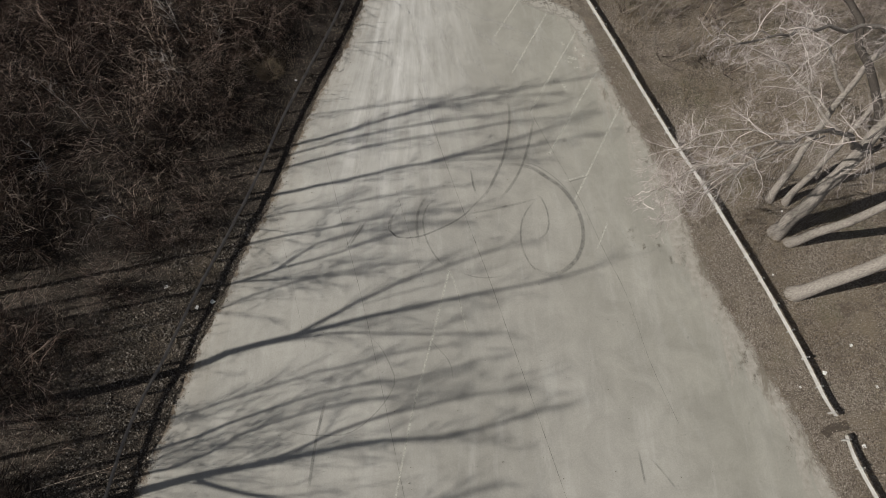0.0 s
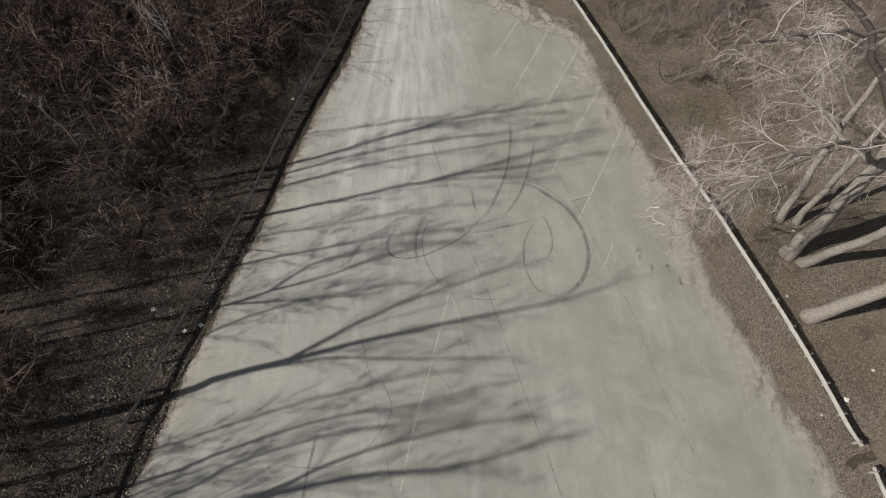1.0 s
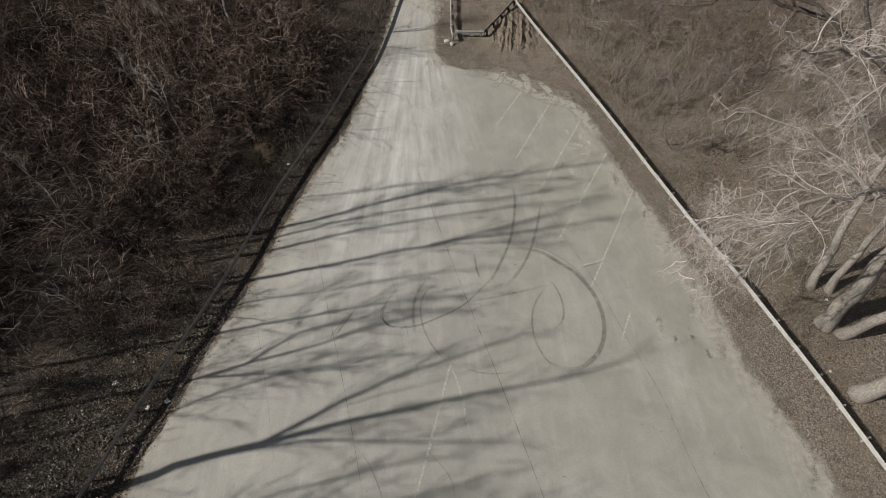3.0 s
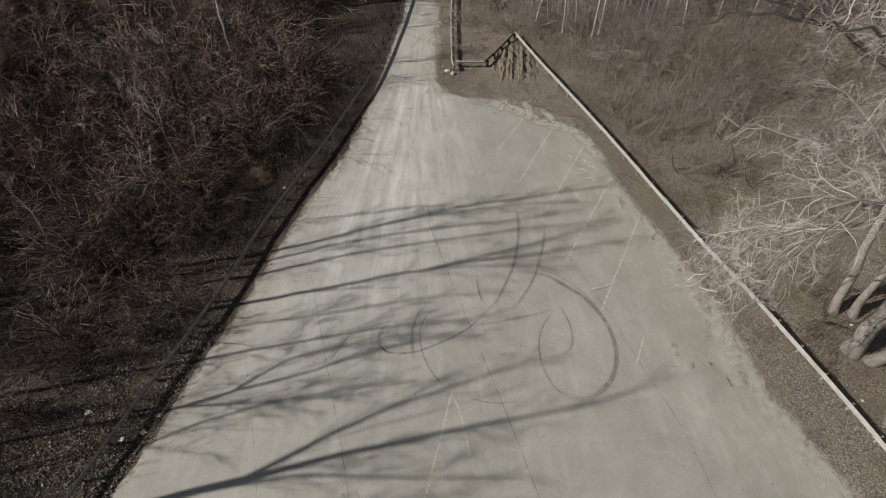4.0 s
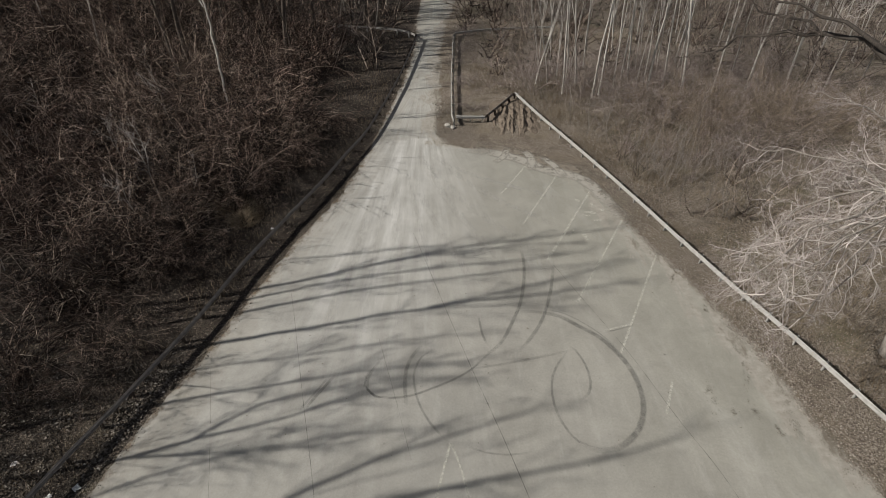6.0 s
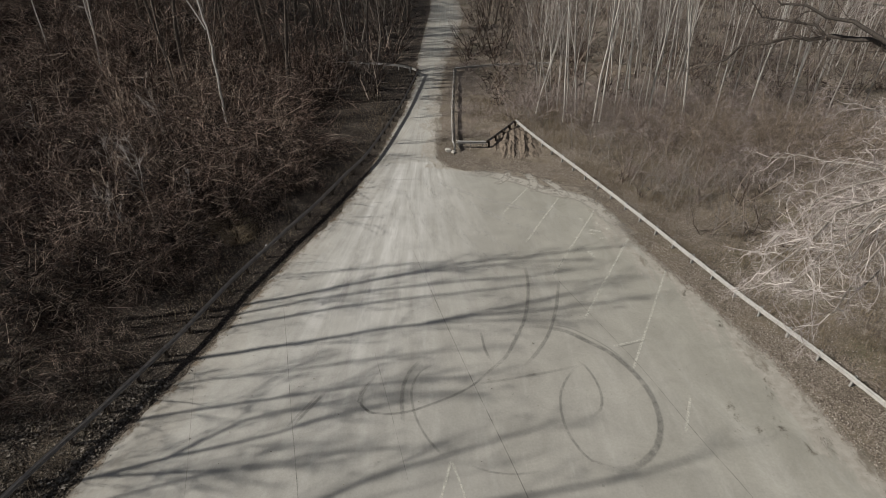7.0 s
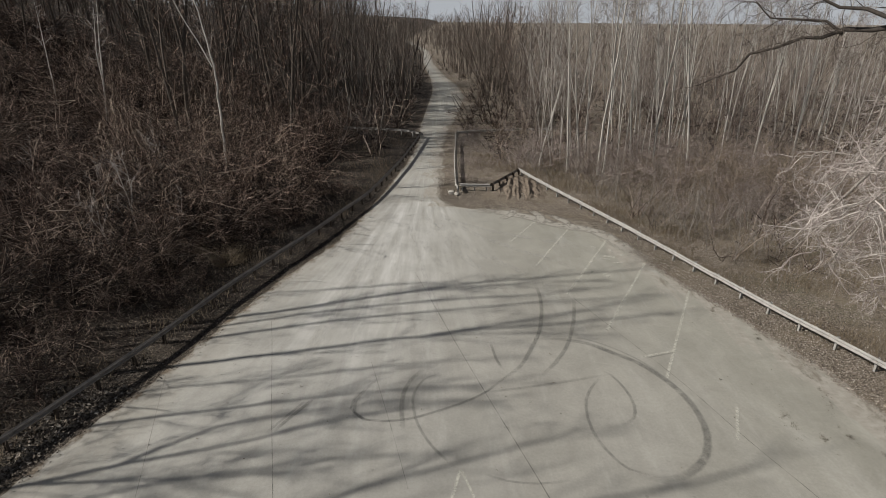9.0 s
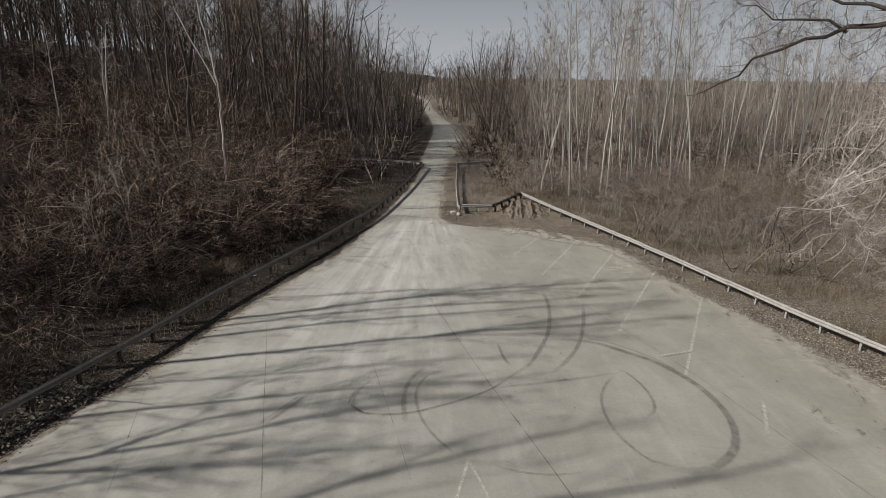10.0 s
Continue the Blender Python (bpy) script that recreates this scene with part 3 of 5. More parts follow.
# ---- guard rails ----
BEAM = [(0.0, 0.41), (0.012, 0.425), (0.078, 0.465), (0.083, 0.495), (0.012, 0.545), (0.012, 0.58), (0.083, 0.63), (0.078, 0.66), (0.012, 0.70), (0.0, 0.715)]


def post_mesh(metal):
    bm = bmesh.new()
    for x0, x1, y0, y1 in ((-0.075, -0.067, -0.05, 0.05), (0.067, 0.075, -0.05, 0.05), (-0.067, 0.067, -0.004, 0.004)):
        got = bmesh.ops.create_cube(bm, size=1.0)["verts"]
        for v in got:
            v.co = Vector((x0 if v.co.x < 0 else x1, y0 if v.co.y < 0 else y1, -0.25 if v.co.z < 0 else 0.69))
    me = bpy.data.meshes.new("post")
    bm.to_mesh(me)
    bm.free()
    me.materials.append(metal)
    return me


def block_mesh(metal):
    bm = bmesh.new()
    got = bmesh.ops.create_cube(bm, size=1.0)["verts"]
    for v in got:
        v.co = Vector((0.075 if v.co.x < 0 else 0.175, v.co.y * 0.11, 0.40 if v.co.z < 0 else 0.70))
    bmesh.ops.bevel(bm, geom=bm.edges[:], offset=0.008, segments=1, affect="EDGES")
    me = bpy.data.meshes.new("spacer_block")
    bm.to_mesh(me)
    bm.free()
    me.materials.append(metal)
    return me


# A near-black steel for the posts and spacers of the dark rails.
STEEL_DARKER = plain("near_black_steel", (0.035, 0.028, 0.023), (0.085, 0.066, 0.052), 6.0, 0.85)
POST, BLOCK = post_mesh(STEEL), block_mesh(STEEL)
DARK_POST, DARK_BLOCK = post_mesh(STEEL_DARKER), block_mesh(STEEL_DARKER)


def guardrail(points, side, label, flare=(False, False), height=0.0, metal=None):
    """A corrugated steel beam on posts 1.9 m apart; side is +1 if its face looks to the right of the way of the points."""
    line = smooth_line(points, 0.3)
    dist = [0.0]
    for a, b in zip(line, line[1:]):
        dist.append(dist[-1] + (b - a).length)

    def at(d):
        d = min(max(d, 0.0), dist[-1])
        k = min(int(np.searchsorted(dist, d, side="right")) - 1, len(line) - 2)
        w = (line[k + 1] - line[k])
        return line[k] + w * ((d - dist[k]) / max(w.length, 1e-6)), w.normalized()

    root = tagged(new("guardrail"), label, "guardrail")
    root.location = (line[0].x, line[0].y, 0)
    panels = max(1, round(dist[-1] / 3.81))
    long = dist[-1] / panels
    rng = random.Random(len(points) * 7 + panels)
    for k in range(panels):
        verts, faces = [], []
        cuts = 7
        dz0, dz1 = rng.uniform(-0.02, 0.02), rng.uniform(-0.02, 0.02)
        for i in range(cuts):
            f = i / (cuts - 1)
            d = long * (k + f) + (0.16 if i == cuts - 1 and k < panels - 1 else 0.0)
            p, w = at(d)
            out = Vector((w.y, -w.x, 0)) * side
            shift = 0.004 if k % 2 else 0.0
            flat = 1.0
            if (flare[0] and k == 0 and i < 2) or (flare[1] and k == panels - 1 and i > cuts - 3):
                flat = 0.35
                p = p - out * (0.16 if i in (0, cuts - 1) else 0.05)
            dz = dz0 + (dz1 - dz0) * f + height
            for inner in (0.0, -0.005):
                for o, z in BEAM:
                    q = p + out * (o * flat + shift + inner) + Vector((0, 0, z + dz)) - root.location
                    verts.append(tuple(q))
        n = len(BEAM)
        for i in range(cuts - 1):
            o, o2 = i * 2 * n, (i + 1) * 2 * n
            for j in range(n - 1):
                faces.append((o + j, o + j + 1, o2 + j + 1, o2 + j))
                faces.append((o + n + j + 1, o + n + j, o2 + n + j, o2 + n + j + 1))
            faces.append((o + n - 1, o + 2 * n - 1, o2 + 2 * n - 1, o2 + n - 1))
            faces.append((o + n, o, o2, o2 + n))
        part("rail_panel", mesh_of("rail_panel", verts, faces, metal or STEEL), root)
    for k in range(panels * 2 + 1):
        d = min(max(long * k / 2, 0.25), dist[-1] - 0.25)
        p, w = at(d)
        out = Vector((w.y, -w.x, 0)) * side
        turn = math.degrees(math.atan2(out.y, out.x))
        for name, me in (("post", DARK_POST if metal else POST), ("spacer_block", DARK_BLOCK if metal else BLOCK)):
            ob = part(name, me, root)
            q = p - out * 0.178 - root.location
            ob.matrix_basis = pose(q.x, q.y, height, rng.uniform(-2, 2), rng.uniform(-2.5, 2.5), turn)
    return root


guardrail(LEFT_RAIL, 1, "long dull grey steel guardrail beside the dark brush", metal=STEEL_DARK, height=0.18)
guardrail([(-3.21, 71.44), (-5.33, 73.98), (-8.77, 75.17), (-14.68, 76.37)], 1, "weathered steel guardrail running off into the brush")
guardrail(RIGHT_RAIL, -1, "long sunlit galvanised steel guardrail along the car park", (True, False))
guardrail([(30.41, -16.13), (27.13, -6.13), (25.22, -0.64), (24.46, 2.26)], -1, "sunlit galvanised steel guardrail beyond a gap", (False, True))
# The slanting rail's shaded side is put into its dark steel colour.
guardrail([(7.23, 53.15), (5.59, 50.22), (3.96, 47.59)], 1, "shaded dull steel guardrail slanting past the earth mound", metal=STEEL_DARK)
guardrail([(1.14, 47.46), (3.91, 47.49)], 1, "short pale steel guardrail across the verge")
guardrail([(0.79, 46.62), (0.81, 55.73), (1.02, 64.99), (1.22, 72.57)], -1, "thin pale steel guardrail beside the lane", (True, False))
guardrail([(1.37, 72.96), (4.03, 74.11), (8.95, 75.24), (14.84, 75.97)], 1, "weathered steel guardrail running off among saplings")


# ---- plants ----
def shrub_variant(seed, height, stems, twigs, material, levels=2, thick=0.016, arch=-0.10, keep=0.6, dense=6.0):
    rng = random.Random(seed)
    stem, spray = Tubes(), Tubes()
    for _ in range(stems):
        a = rng.uniform(0, 2 * math.pi)
        tilt = radians(rng.uniform(4, 44))
        ln = height * rng.uniform(0.65, 1.15)
        start = (rng.gauss(0, 0.35), rng.gauss(0, 0.35), -0.1)
        pts = bent(rng, start, (math.cos(a) * math.sin(tilt), math.sin(a) * math.sin(tilt), math.cos(tilt)), ln, 5, 0.15, arch * rng.uniform(0.2, 1.6))
        stem.add(pts, taper(pts, thick * 1.9, thick * 0.6), 3)
        sprays(rng, spray, pts, twigs, ln * 0.34, thick * 0.62, 42, arch * 0.8, levels, 0.14, 3 if levels == 2 and height > 4 and thick < 0.03 else 2, 0.28, keep)
    # Added twigs in a near-black colour stand in for the inner shade.
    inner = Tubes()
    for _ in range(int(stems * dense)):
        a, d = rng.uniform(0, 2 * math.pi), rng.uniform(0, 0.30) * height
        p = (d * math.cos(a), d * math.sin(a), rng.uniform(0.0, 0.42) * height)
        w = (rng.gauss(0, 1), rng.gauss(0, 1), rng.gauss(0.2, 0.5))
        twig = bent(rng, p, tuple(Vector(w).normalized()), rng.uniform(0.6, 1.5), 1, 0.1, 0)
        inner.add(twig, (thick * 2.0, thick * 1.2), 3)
    return stem.mesh("woody_base", STEM_BROWN), spray.mesh("crown", material), inner.mesh("inner_bramble", TWIG_SHADE)


def arching_shrub(seed, height, stems, twigs, material, thick=0.013, core=None):
    """A wide thicket shrub: canes that rise from one crown and arch outwards, with fine twigs that follow them."""
    rng = random.Random(seed)
    stem, spray, inner = Tubes(), Tubes(), Tubes()
    for k in range(stems):
        a = 2 * math.pi * (k + rng.random()) / stems
        tilt = radians(rng.uniform(4, 52))
        ln = height * rng.uniform(0.7, 1.2)
        pts = bent(rng, (rng.gauss(0, 0.3), rng.gauss(0, 0.3), -0.1), (math.cos(a) * math.sin(tilt), math.sin(a) * math.sin(tilt), math.cos(tilt)), ln, 6, 0.09, rng.uniform(-0.20, -0.04))
        stem.add(pts, taper(pts, thick * 2.0, thick * 0.6), 3)
        for _ in range(twigs):
            p, w = point_on(pts, rng.uniform(0.22, 1.0))
            tl = ln * rng.uniform(0.16, 0.36)
            twig = bent(rng, p, fork(rng, w, 30), tl, 2, 0.18, -0.12)
            spray.add(twig, taper(twig, thick * 0.9, thick * 0.5), 3)
            for _ in range(3):
                q, w2 = point_on(twig, rng.uniform(0.15, 1.0))
                end = fork(rng, w2, 34)
                tip = tl * rng.uniform(0.25, 0.6)
                spray.add([q, (q[0] + end[0] * tip, q[1] + end[1] * tip, q[2] + end[2] * tip - 0.06 * tip)], (thick * 0.62, thick * 0.4), 3)
    # Without a core material, these added twigs paint the inner shade near black.
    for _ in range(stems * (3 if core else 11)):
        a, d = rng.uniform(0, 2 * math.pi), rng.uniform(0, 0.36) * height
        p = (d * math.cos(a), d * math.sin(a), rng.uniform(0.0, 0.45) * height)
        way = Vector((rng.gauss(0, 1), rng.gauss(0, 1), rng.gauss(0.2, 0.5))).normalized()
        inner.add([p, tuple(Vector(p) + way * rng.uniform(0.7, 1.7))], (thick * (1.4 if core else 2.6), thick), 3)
    return stem.mesh("woody_base", core or STEM_BROWN), spray.mesh("crown", material), inner.mesh("inner_bramble", core or TWIG_SHADE)


def plant(name, label, category, group, pieces, m):
    root = tagged(new(name), label, category, group)
    for piece, me in pieces:
        ob = part(piece, me, root)
        if piece in ("crown", "woody_base", "inner_bramble"):
            tagged(ob, kind="stuff")
    root.matrix_basis = m
    return root


class Grove:
    """Copies of a few variants of one kind of plant."""

    def __init__(self, name, label, category, group, variants):
        self.first = []
        for pieces in variants:
            self.first.append([plant, name, label, category, group, pieces, None])

    def put(self, rng, x, y, scale, lean=3.0, k=None):
        k = rng.randrange(len(self.first)) if k is None else k
        entry = self.first[k]
        m = pose(x, y, ground_height(x, y) - 0.03, rng.gauss(0, lean), rng.gauss(0, lean), rng.uniform(0, 360)) @ Matrix.Scale(scale, 4)
        if entry[6] is None:
            entry[6] = plant(*entry[1:6], m)
            return entry[6]
        return copy_thing(entry[6], m_without(entry[6], m))


def m_without(ob, m):
    """copy_thing applies the first one's scale again: take it out here."""
    s = ob.scale[0]
    return m @ Matrix.Scale(1.0 / s, 4)


def tree_variant(seed, height, radius, bark, twig, limbs=10, first=0.35, limb_len=0.28, spread=48, lift=0.10, twigs=6, levels=2, lean=0.03, twig_r=0.02, forked=0.4, keep=0.7):
    """A bare tree: a crooked trunk, perhaps forked, limbs, and a crown of twigs."""
    rng = random.Random(seed)
    trunk, crown = Tubes(), Tubes()
    main = bent(rng, (0, 0, -0.6), (rng.gauss(0, lean), rng.gauss(0, lean), 1), height, 9, lean, 0.05)
    rad = taper(main, radius, radius * 0.10, 0.9)
    rad[0] *= 1.25
    trunk.add(main, rad, 6)
    stems = [(main, radius)]
    if rng.random() < forked:
        p, w = point_on(main, rng.uniform(0.22, 0.45))
        second = bent(rng, p, fork(rng, w, 18), height * 0.55, 7, lean + 0.02, 0.07)
        trunk.add(second, taper(second, radius * 0.6, radius * 0.1), 5)
        stems.append((second, radius * 0.7))
    for stem, r in stems:
        for i in range(limbs):
            t = first + (1 - first) * (i + rng.random()) / limbs
            p, w = point_on(stem, min(t, 0.98))
            ln = height * limb_len * rng.uniform(0.6, 1.2) * (1.25 - t)
            limb = bent(rng, p, fork(rng, w, spread), ln, 4, 0.16, lift)
            trunk.add(limb, taper(limb, max(0.018, r * 0.30 * (1.1 - t)), 0.009), 3)
            sprays(rng, crown, limb, twigs, ln * 0.52, twig_r, 38, 0.04, levels, 0.12, 2, 0.18, keep)
    return trunk.mesh("trunk", bark, True), crown.mesh("crown", twig)


def variants(pieces, builders):
    return [[(name, me) for name, me in zip(pieces, b)] for b in builders]


def placer(seed, gap):
    """Keeps plants of one kind apart."""
    used = []

    def free(x, y):
        if any((x - a) ** 2 + (y - b) ** 2 < gap * gap for a, b in used):
            return False
        used.append((x, y))
        return True
    return random.Random(seed), free


# tall bare trees whose shadows cross the car park
def shade_tree(seed, base_x, shadow, radius, forks=(), limbs=12, twigs=7, first=0.3, limb_len=0.16):
    """A tall crooked tree in the brush: it stands where its shadow line starts, and leans and bends as that line does."""
    rng = random.Random(seed)
    root = tagged(new("tall_tree"), "tall bare dark-barked tree standing in brush", "tree", "shade trees")
    rise = math.tan(radians(SUN_ELEVATION))
    x0, y0 = shadow[0]
    base = Vector((base_x, y0 + (base_x - x0) * SHADOW_WAY.y / SHADOW_WAY.x, 0))
    side = Vector((-SHADOW_WAY.y, SHADOW_WAY.x, 0))
    ground = ground_height(base.x, base.y)
    root.location = (base.x, base.y, ground)

    def stem(points):
        out = []
        for x, y in points:
            d = Vector((x, y, 0)) - base
            z = d.dot(SHADOW_WAY) * rise
            out.append(tuple(side * d.dot(side) + Vector((0, 0, z - ground))))
        return out

    trunk, crown = Tubes(), Tubes()
    main = arc_of([(0, 0, -0.4)] + stem(shadow), 1.2, rng, 0.03)
    rad = taper(main, radius, 0.035, 0.8)
    rad[0] *= 1.3
    trunk.add(main, rad, 7)
    stems = [(main, radius, first)]
    for points, r in forks:
        second = arc_of(stem(points), 1.2, rng, 0.03)
        trunk.add(second, taper(second, r, 0.03), 6)
        stems.append((second, r * 1.6, 0.1))
    for line, r, low in stems:
        limb_count = round(limbs * 2.2) if line is main else limbs
        for k in range(limb_count):
            t = low + (1 - low) * (k + rng.random()) / limb_count
            p, w = point_on(line, min(t, 0.98))
            ln = 26 * limb_len * rng.uniform(0.6, 1.2) * (1.35 - t)
            limb = bent(rng, p, fork(rng, w, 27), ln * 1.2, 5, 0.12, 0.10)
            trunk.add(limb, taper(limb, max(0.016, r * 0.13 * (1.2 - t)), 0.009), 3)
            sprays(rng, crown, limb, twigs, ln * 0.6, 0.012, 28, 0.05, 2, 0.12, 3, 0.14, 0.8)
    part("trunk", trunk.mesh("trunk", BARK_DARK, True), root)
    tagged(part("crown", crown.mesh("crown", TWIG_GREY), root), kind="stuff")


shade_tree(611, -33.0, [(-12.53, 23.7), (-8.23, 25.0), (-3.83, 26.6), (0.7, 28.1), (5.32, 29.1), (10.0, 30.0), (13.8, 30.6)], 0.24, [([(-5.0, 26.2), (0, 27.6), (5.0, 28.4), (10, 29.0)], 0.06)], 16, 7, 0.5, 0.12)
shade_tree(612, -34.0, [(-12.23, 23.0), (-8.18, 24.35), (-3.79, 25.4), (0.68, 26.25), (5.21, 26.9), (10, 27.9)], 0.18, (), 12, 6, 0.55, 0.12)
shade_tree(613, -33.5, [(-12.3, 21.9), (-8.09, 23.1), (-3.76, 24.25), (0.67, 25.1), (5, 25.9), (9.7, 26.6), (13, 27.4)], 0.19, (), 14, 6, 0.5, 0.13)
shade_tree(614, -32.0, [(-13.7, 19.3), (-9.58, 20.25), (-6.23, 21.1), (-1.09, 22.4), (1.96, 23.05), (6.36, 23.7), (13.1, 25.0)], 0.25, [([(-1.0, 22.4), (0.65, 22.9), (5.07, 24.3), (7.5, 25.1), (11, 26.6)], 0.09), ([(-3.0, 21.9), (2, 22.6), (7, 22.6)], 0.06)], 12, 6, 0.5, 0.13)
shade_tree(615, -31.5, [(-14.44, 15.5), (-10.46, 16.35), (-6.0, 17.3), (-1.06, 18.1), (3, 18.6)], 0.17, (), 13, 6, 0.45, 0.12)
shade_tree(616, -31.0, [(-14.4, 12.6), (-11.38, 13.65), (-7.48, 14.8), (-5.9, 15.5), (-3.5, 16.35), (1.5, 17.6)], 0.16, [([(-12.0, 13.4), (-9.0, 15.6), (-5.5, 16.6), (-2, 18)], 0.08), ([(-14, 12.7), (-9.7, 12.9), (-5, 13.3)], 0.07)], 16, 7, 0.3, 0.15)
shade_tree(617, -31.8, [(-17.9, 6.35), (-14.44, 7.6), (-10.8, 8.65), (-7.1, 9.55), (-3.3, 10.5), (0.54, 11.35), (4.5, 12.1), (8.5, 12.95), (12.6, 14.3)], 0.40, [([(-10.0, 8.85), (-8.4, 9.7), (-5.68, 11.3), (-2.6, 12.75), (1.77, 14.3), (5.9, 15.9)], 0.14), ([(-14.0, 7.7), (-8, 8.9), (-2, 8.9), (4, 9.0)], 0.09)], 12, 6, 0.5, 0.17)
shade_tree(618, -32.5, [(-18.4, 1.5), (-13.76, 3.15), (-9.63, 4.55), (-5.36, 5.6), (-0.97, 6.2), (3.5, 7.6)], 0.17, (), 16, 7, 0.4, 0.17)
shade_tree(619, -33.2, [(-16.8, 0.6), (-12.94, 2.45), (-9.54, 3.65), (-6.0, 4.5), (-1.5, 5.0)], 0.16, (), 14, 7, 0.4, 0.15)
shade_tree(620, -31.4, [(-18.26, -0.7), (-15.68, 0.0), (-12.0, 0.7), (-7.9, 1.5), (-3.76, 2.15), (1.5, 2.6), (6.5, 4.2)], 0.42, [([(-11.0, 0.9), (-5, 3.3), (0.5, 4.6), (6, 5.4)], 0.12), ([(-15.0, -0.1), (-10, -1.2), (-3, -1.6), (3, -0.6)], 0.13)], 16, 8, 0.4, 0.18)
shade_tree(621, -33.0, [(-17.5, -5.2), (-12.0, -4.2), (-6, -3.2), (0, -2.0), (5, -1.4)], 0.3, [([(-12, -4.2), (-6, -5.0), (0, -5.2)], 0.1)], 14, 7, 0.4, 0.18)
shade_tree(622, -32.6, [(-15.67, 10.55), (-13.1, 11.7), (-9.7, 12.8), (-5, 13.8), (0, 14.4)], 0.09, (), 14, 7, 0.3, 0.12)
shade_tree(623, -33.4, [(-14.2, 17.4), (-10, 18.3), (-6, 19.0), (-2, 19.9), (3, 20.6)], 0.08, (), 13, 7, 0.35, 0.12)
shade_tree(624, -34.5, [(-18.0, 3.4), (-13, 4.9), (-8, 6.4), (-3, 7.6), (2, 8.4)], 0.10, (), 14, 7, 0.35, 0.13)
shade_tree(625, -35.0, [(-11.5, 26.6), (-7, 27.2), (-3, 28.0), (1, 28.6)], 0.06, (), 10, 6, 0.5, 0.09)
back_trees = Grove("tall_tree", "tall bare dark-barked tree behind the brush", "tree", "shade trees", variants(("trunk", "crown"), [
    tree_variant(11, 20, 0.22, BARK_DARK, TWIG_GREY, 11, 0.34, 0.30, 42, 0.12, 7, 2, 0.02, 0.015, forked=1.0),
    tree_variant(12, 19, 0.16, BARK_DARK, TWIG_GREY, 11, 0.42, 0.24, 38, 0.12, 7, 2, 0.02, 0.015, forked=0.0)]))
rng = random.Random(5)
for x, y, s, k in ((-42, 6.5, 1.0, 0), (-41, 13, 0.9, 1), (-45, -4, 1.1, 1), (-36, -15, 1.1, 0), (-46, 18, 1.0, 0), (-44, 24, 0.9, 1), (-39, -8, 1.0, 0), (-50, 10, 1.1, 1), (-40, 1, 1.0, 0),
                   (-52, -8, 1.1, 0), (-41, -13, 1.0, 1), (-38, 16, 0.85, 0), (-37, 9, 0.85, 1), (-38, 3, 0.8, 1), (-47, 2, 1.0, 0), (-36, -5, 1.0, 0), (-37.5, -1, 0.95, 1), (-35.5, -10, 1.0, 0), (-39, -12, 1.1, 1), (-47, 22, 1.15, 0), (-49, 28, 1.2, 1), (-46.5, 31, 1.1, 0), (-50, 36, 1.2, 0), (-48, 41, 1.1, 1), (-53, 45, 1.2, 0), (-55, 32, 1.2, 0), (-43, 20, 1.0, 1), (-42, 26, 1.05, 0), (-44, 29.5, 1.1, 0), (-43, 34, 1.1, 1), (-45, 38.5, 1.15, 0)):
    back_trees.put(rng, x, y, s, 1.5, k)

# brush left of the car park
brush = Grove("brush_shrub", "dense leafless reddish brown shrub in leaf litter", "shrub", "brush", variants(("woody_base", "crown", "inner_bramble"), [
    arching_shrub(21, 6.2, 17, 11, TWIG_RED), arching_shrub(22, 5.2, 18, 10, TWIG_RED, 0.011),
    arching_shrub(23, 6.8, 16, 11, TWIG_BUFF), arching_shrub(24, 5.6, 18, 10, TWIG_RED), arching_shrub(25, 4.6, 17, 10, TWIG_RED, 0.011)]))
rng, free = placer(31, 2.05)
for _ in range(1700):
    y = rng.uniform(-6, 74)
    off = rng.uniform(0, 30 + 16 * min(1, max(0, (y - 25) / 25)))
    x = along(LEFT_RAIL, min(y, 72)) - (2.0 + 2.6 * min(1.0, max(0.0, (y - 18) / 8))) - off
    if y < 18:
        x -= 2.2 * (18 - max(y, 6)) / 12 + 0.8
    elif y > 48:
        x -= 4.5
    if x < -0.86 * (y + 6) - 19 or not free(x, y):
        continue
    clump = noise.noise(Vector((x * 0.17, y * 0.17, 7)))
    if clump < (-0.18 if off < 18 else -0.12):
        continue
    brush.put(rng, x, y, (rng.uniform(0.85, 1.2) + 0.35 * clump) * ((0.42 + 0.035 * min(10, max(0, y - 14))) * (1 - min(1, off / 6)) + min(1, off / 6) if y < 33 else 0.85 + 0.35 * min(1, off / 6)), 6)

rng, free = placer(32, 2.8)
for _ in range(120):
    x, y = rng.uniform(-46, -25), rng.uniform(-18, 4)
    if free(x, y):
        brush.put(rng, x, y, rng.uniform(0.9, 1.25), 6)

rng, free = placer(33, 1.2)
for _ in range(170):
    y = rng.uniform(15, 50)
    x = along(LEFT_RAIL, y) - 1.6 - rng.uniform(0, 1) ** 0.8 * 6.0
    if free(x, y) and noise.noise(Vector((x * 0.4, y * 0.4, 3))) > -0.1:
        brush.put(rng, x, y, rng.uniform(0.28, 0.5), 6)

# pale birches in the brush
birch = Grove("birch", "slim white birch with fine drooping twigs", "tree", "birches", variants(("trunk", "crown"), [
    tree_variant(41, 17, 0.15, BARK_WHITE, TWIG_PALE, 9, 0.5, 0.2, 50, -0.03, 6, 2, twig_r=0.014, forked=1.0),
    tree_variant(42, 13, 0.10, BARK_WHITE, TWIG_PALE, 8, 0.55, 0.18, 50, -0.03, 5, 2, twig_r=0.014, forked=0.0)]))
rng = random.Random(43)
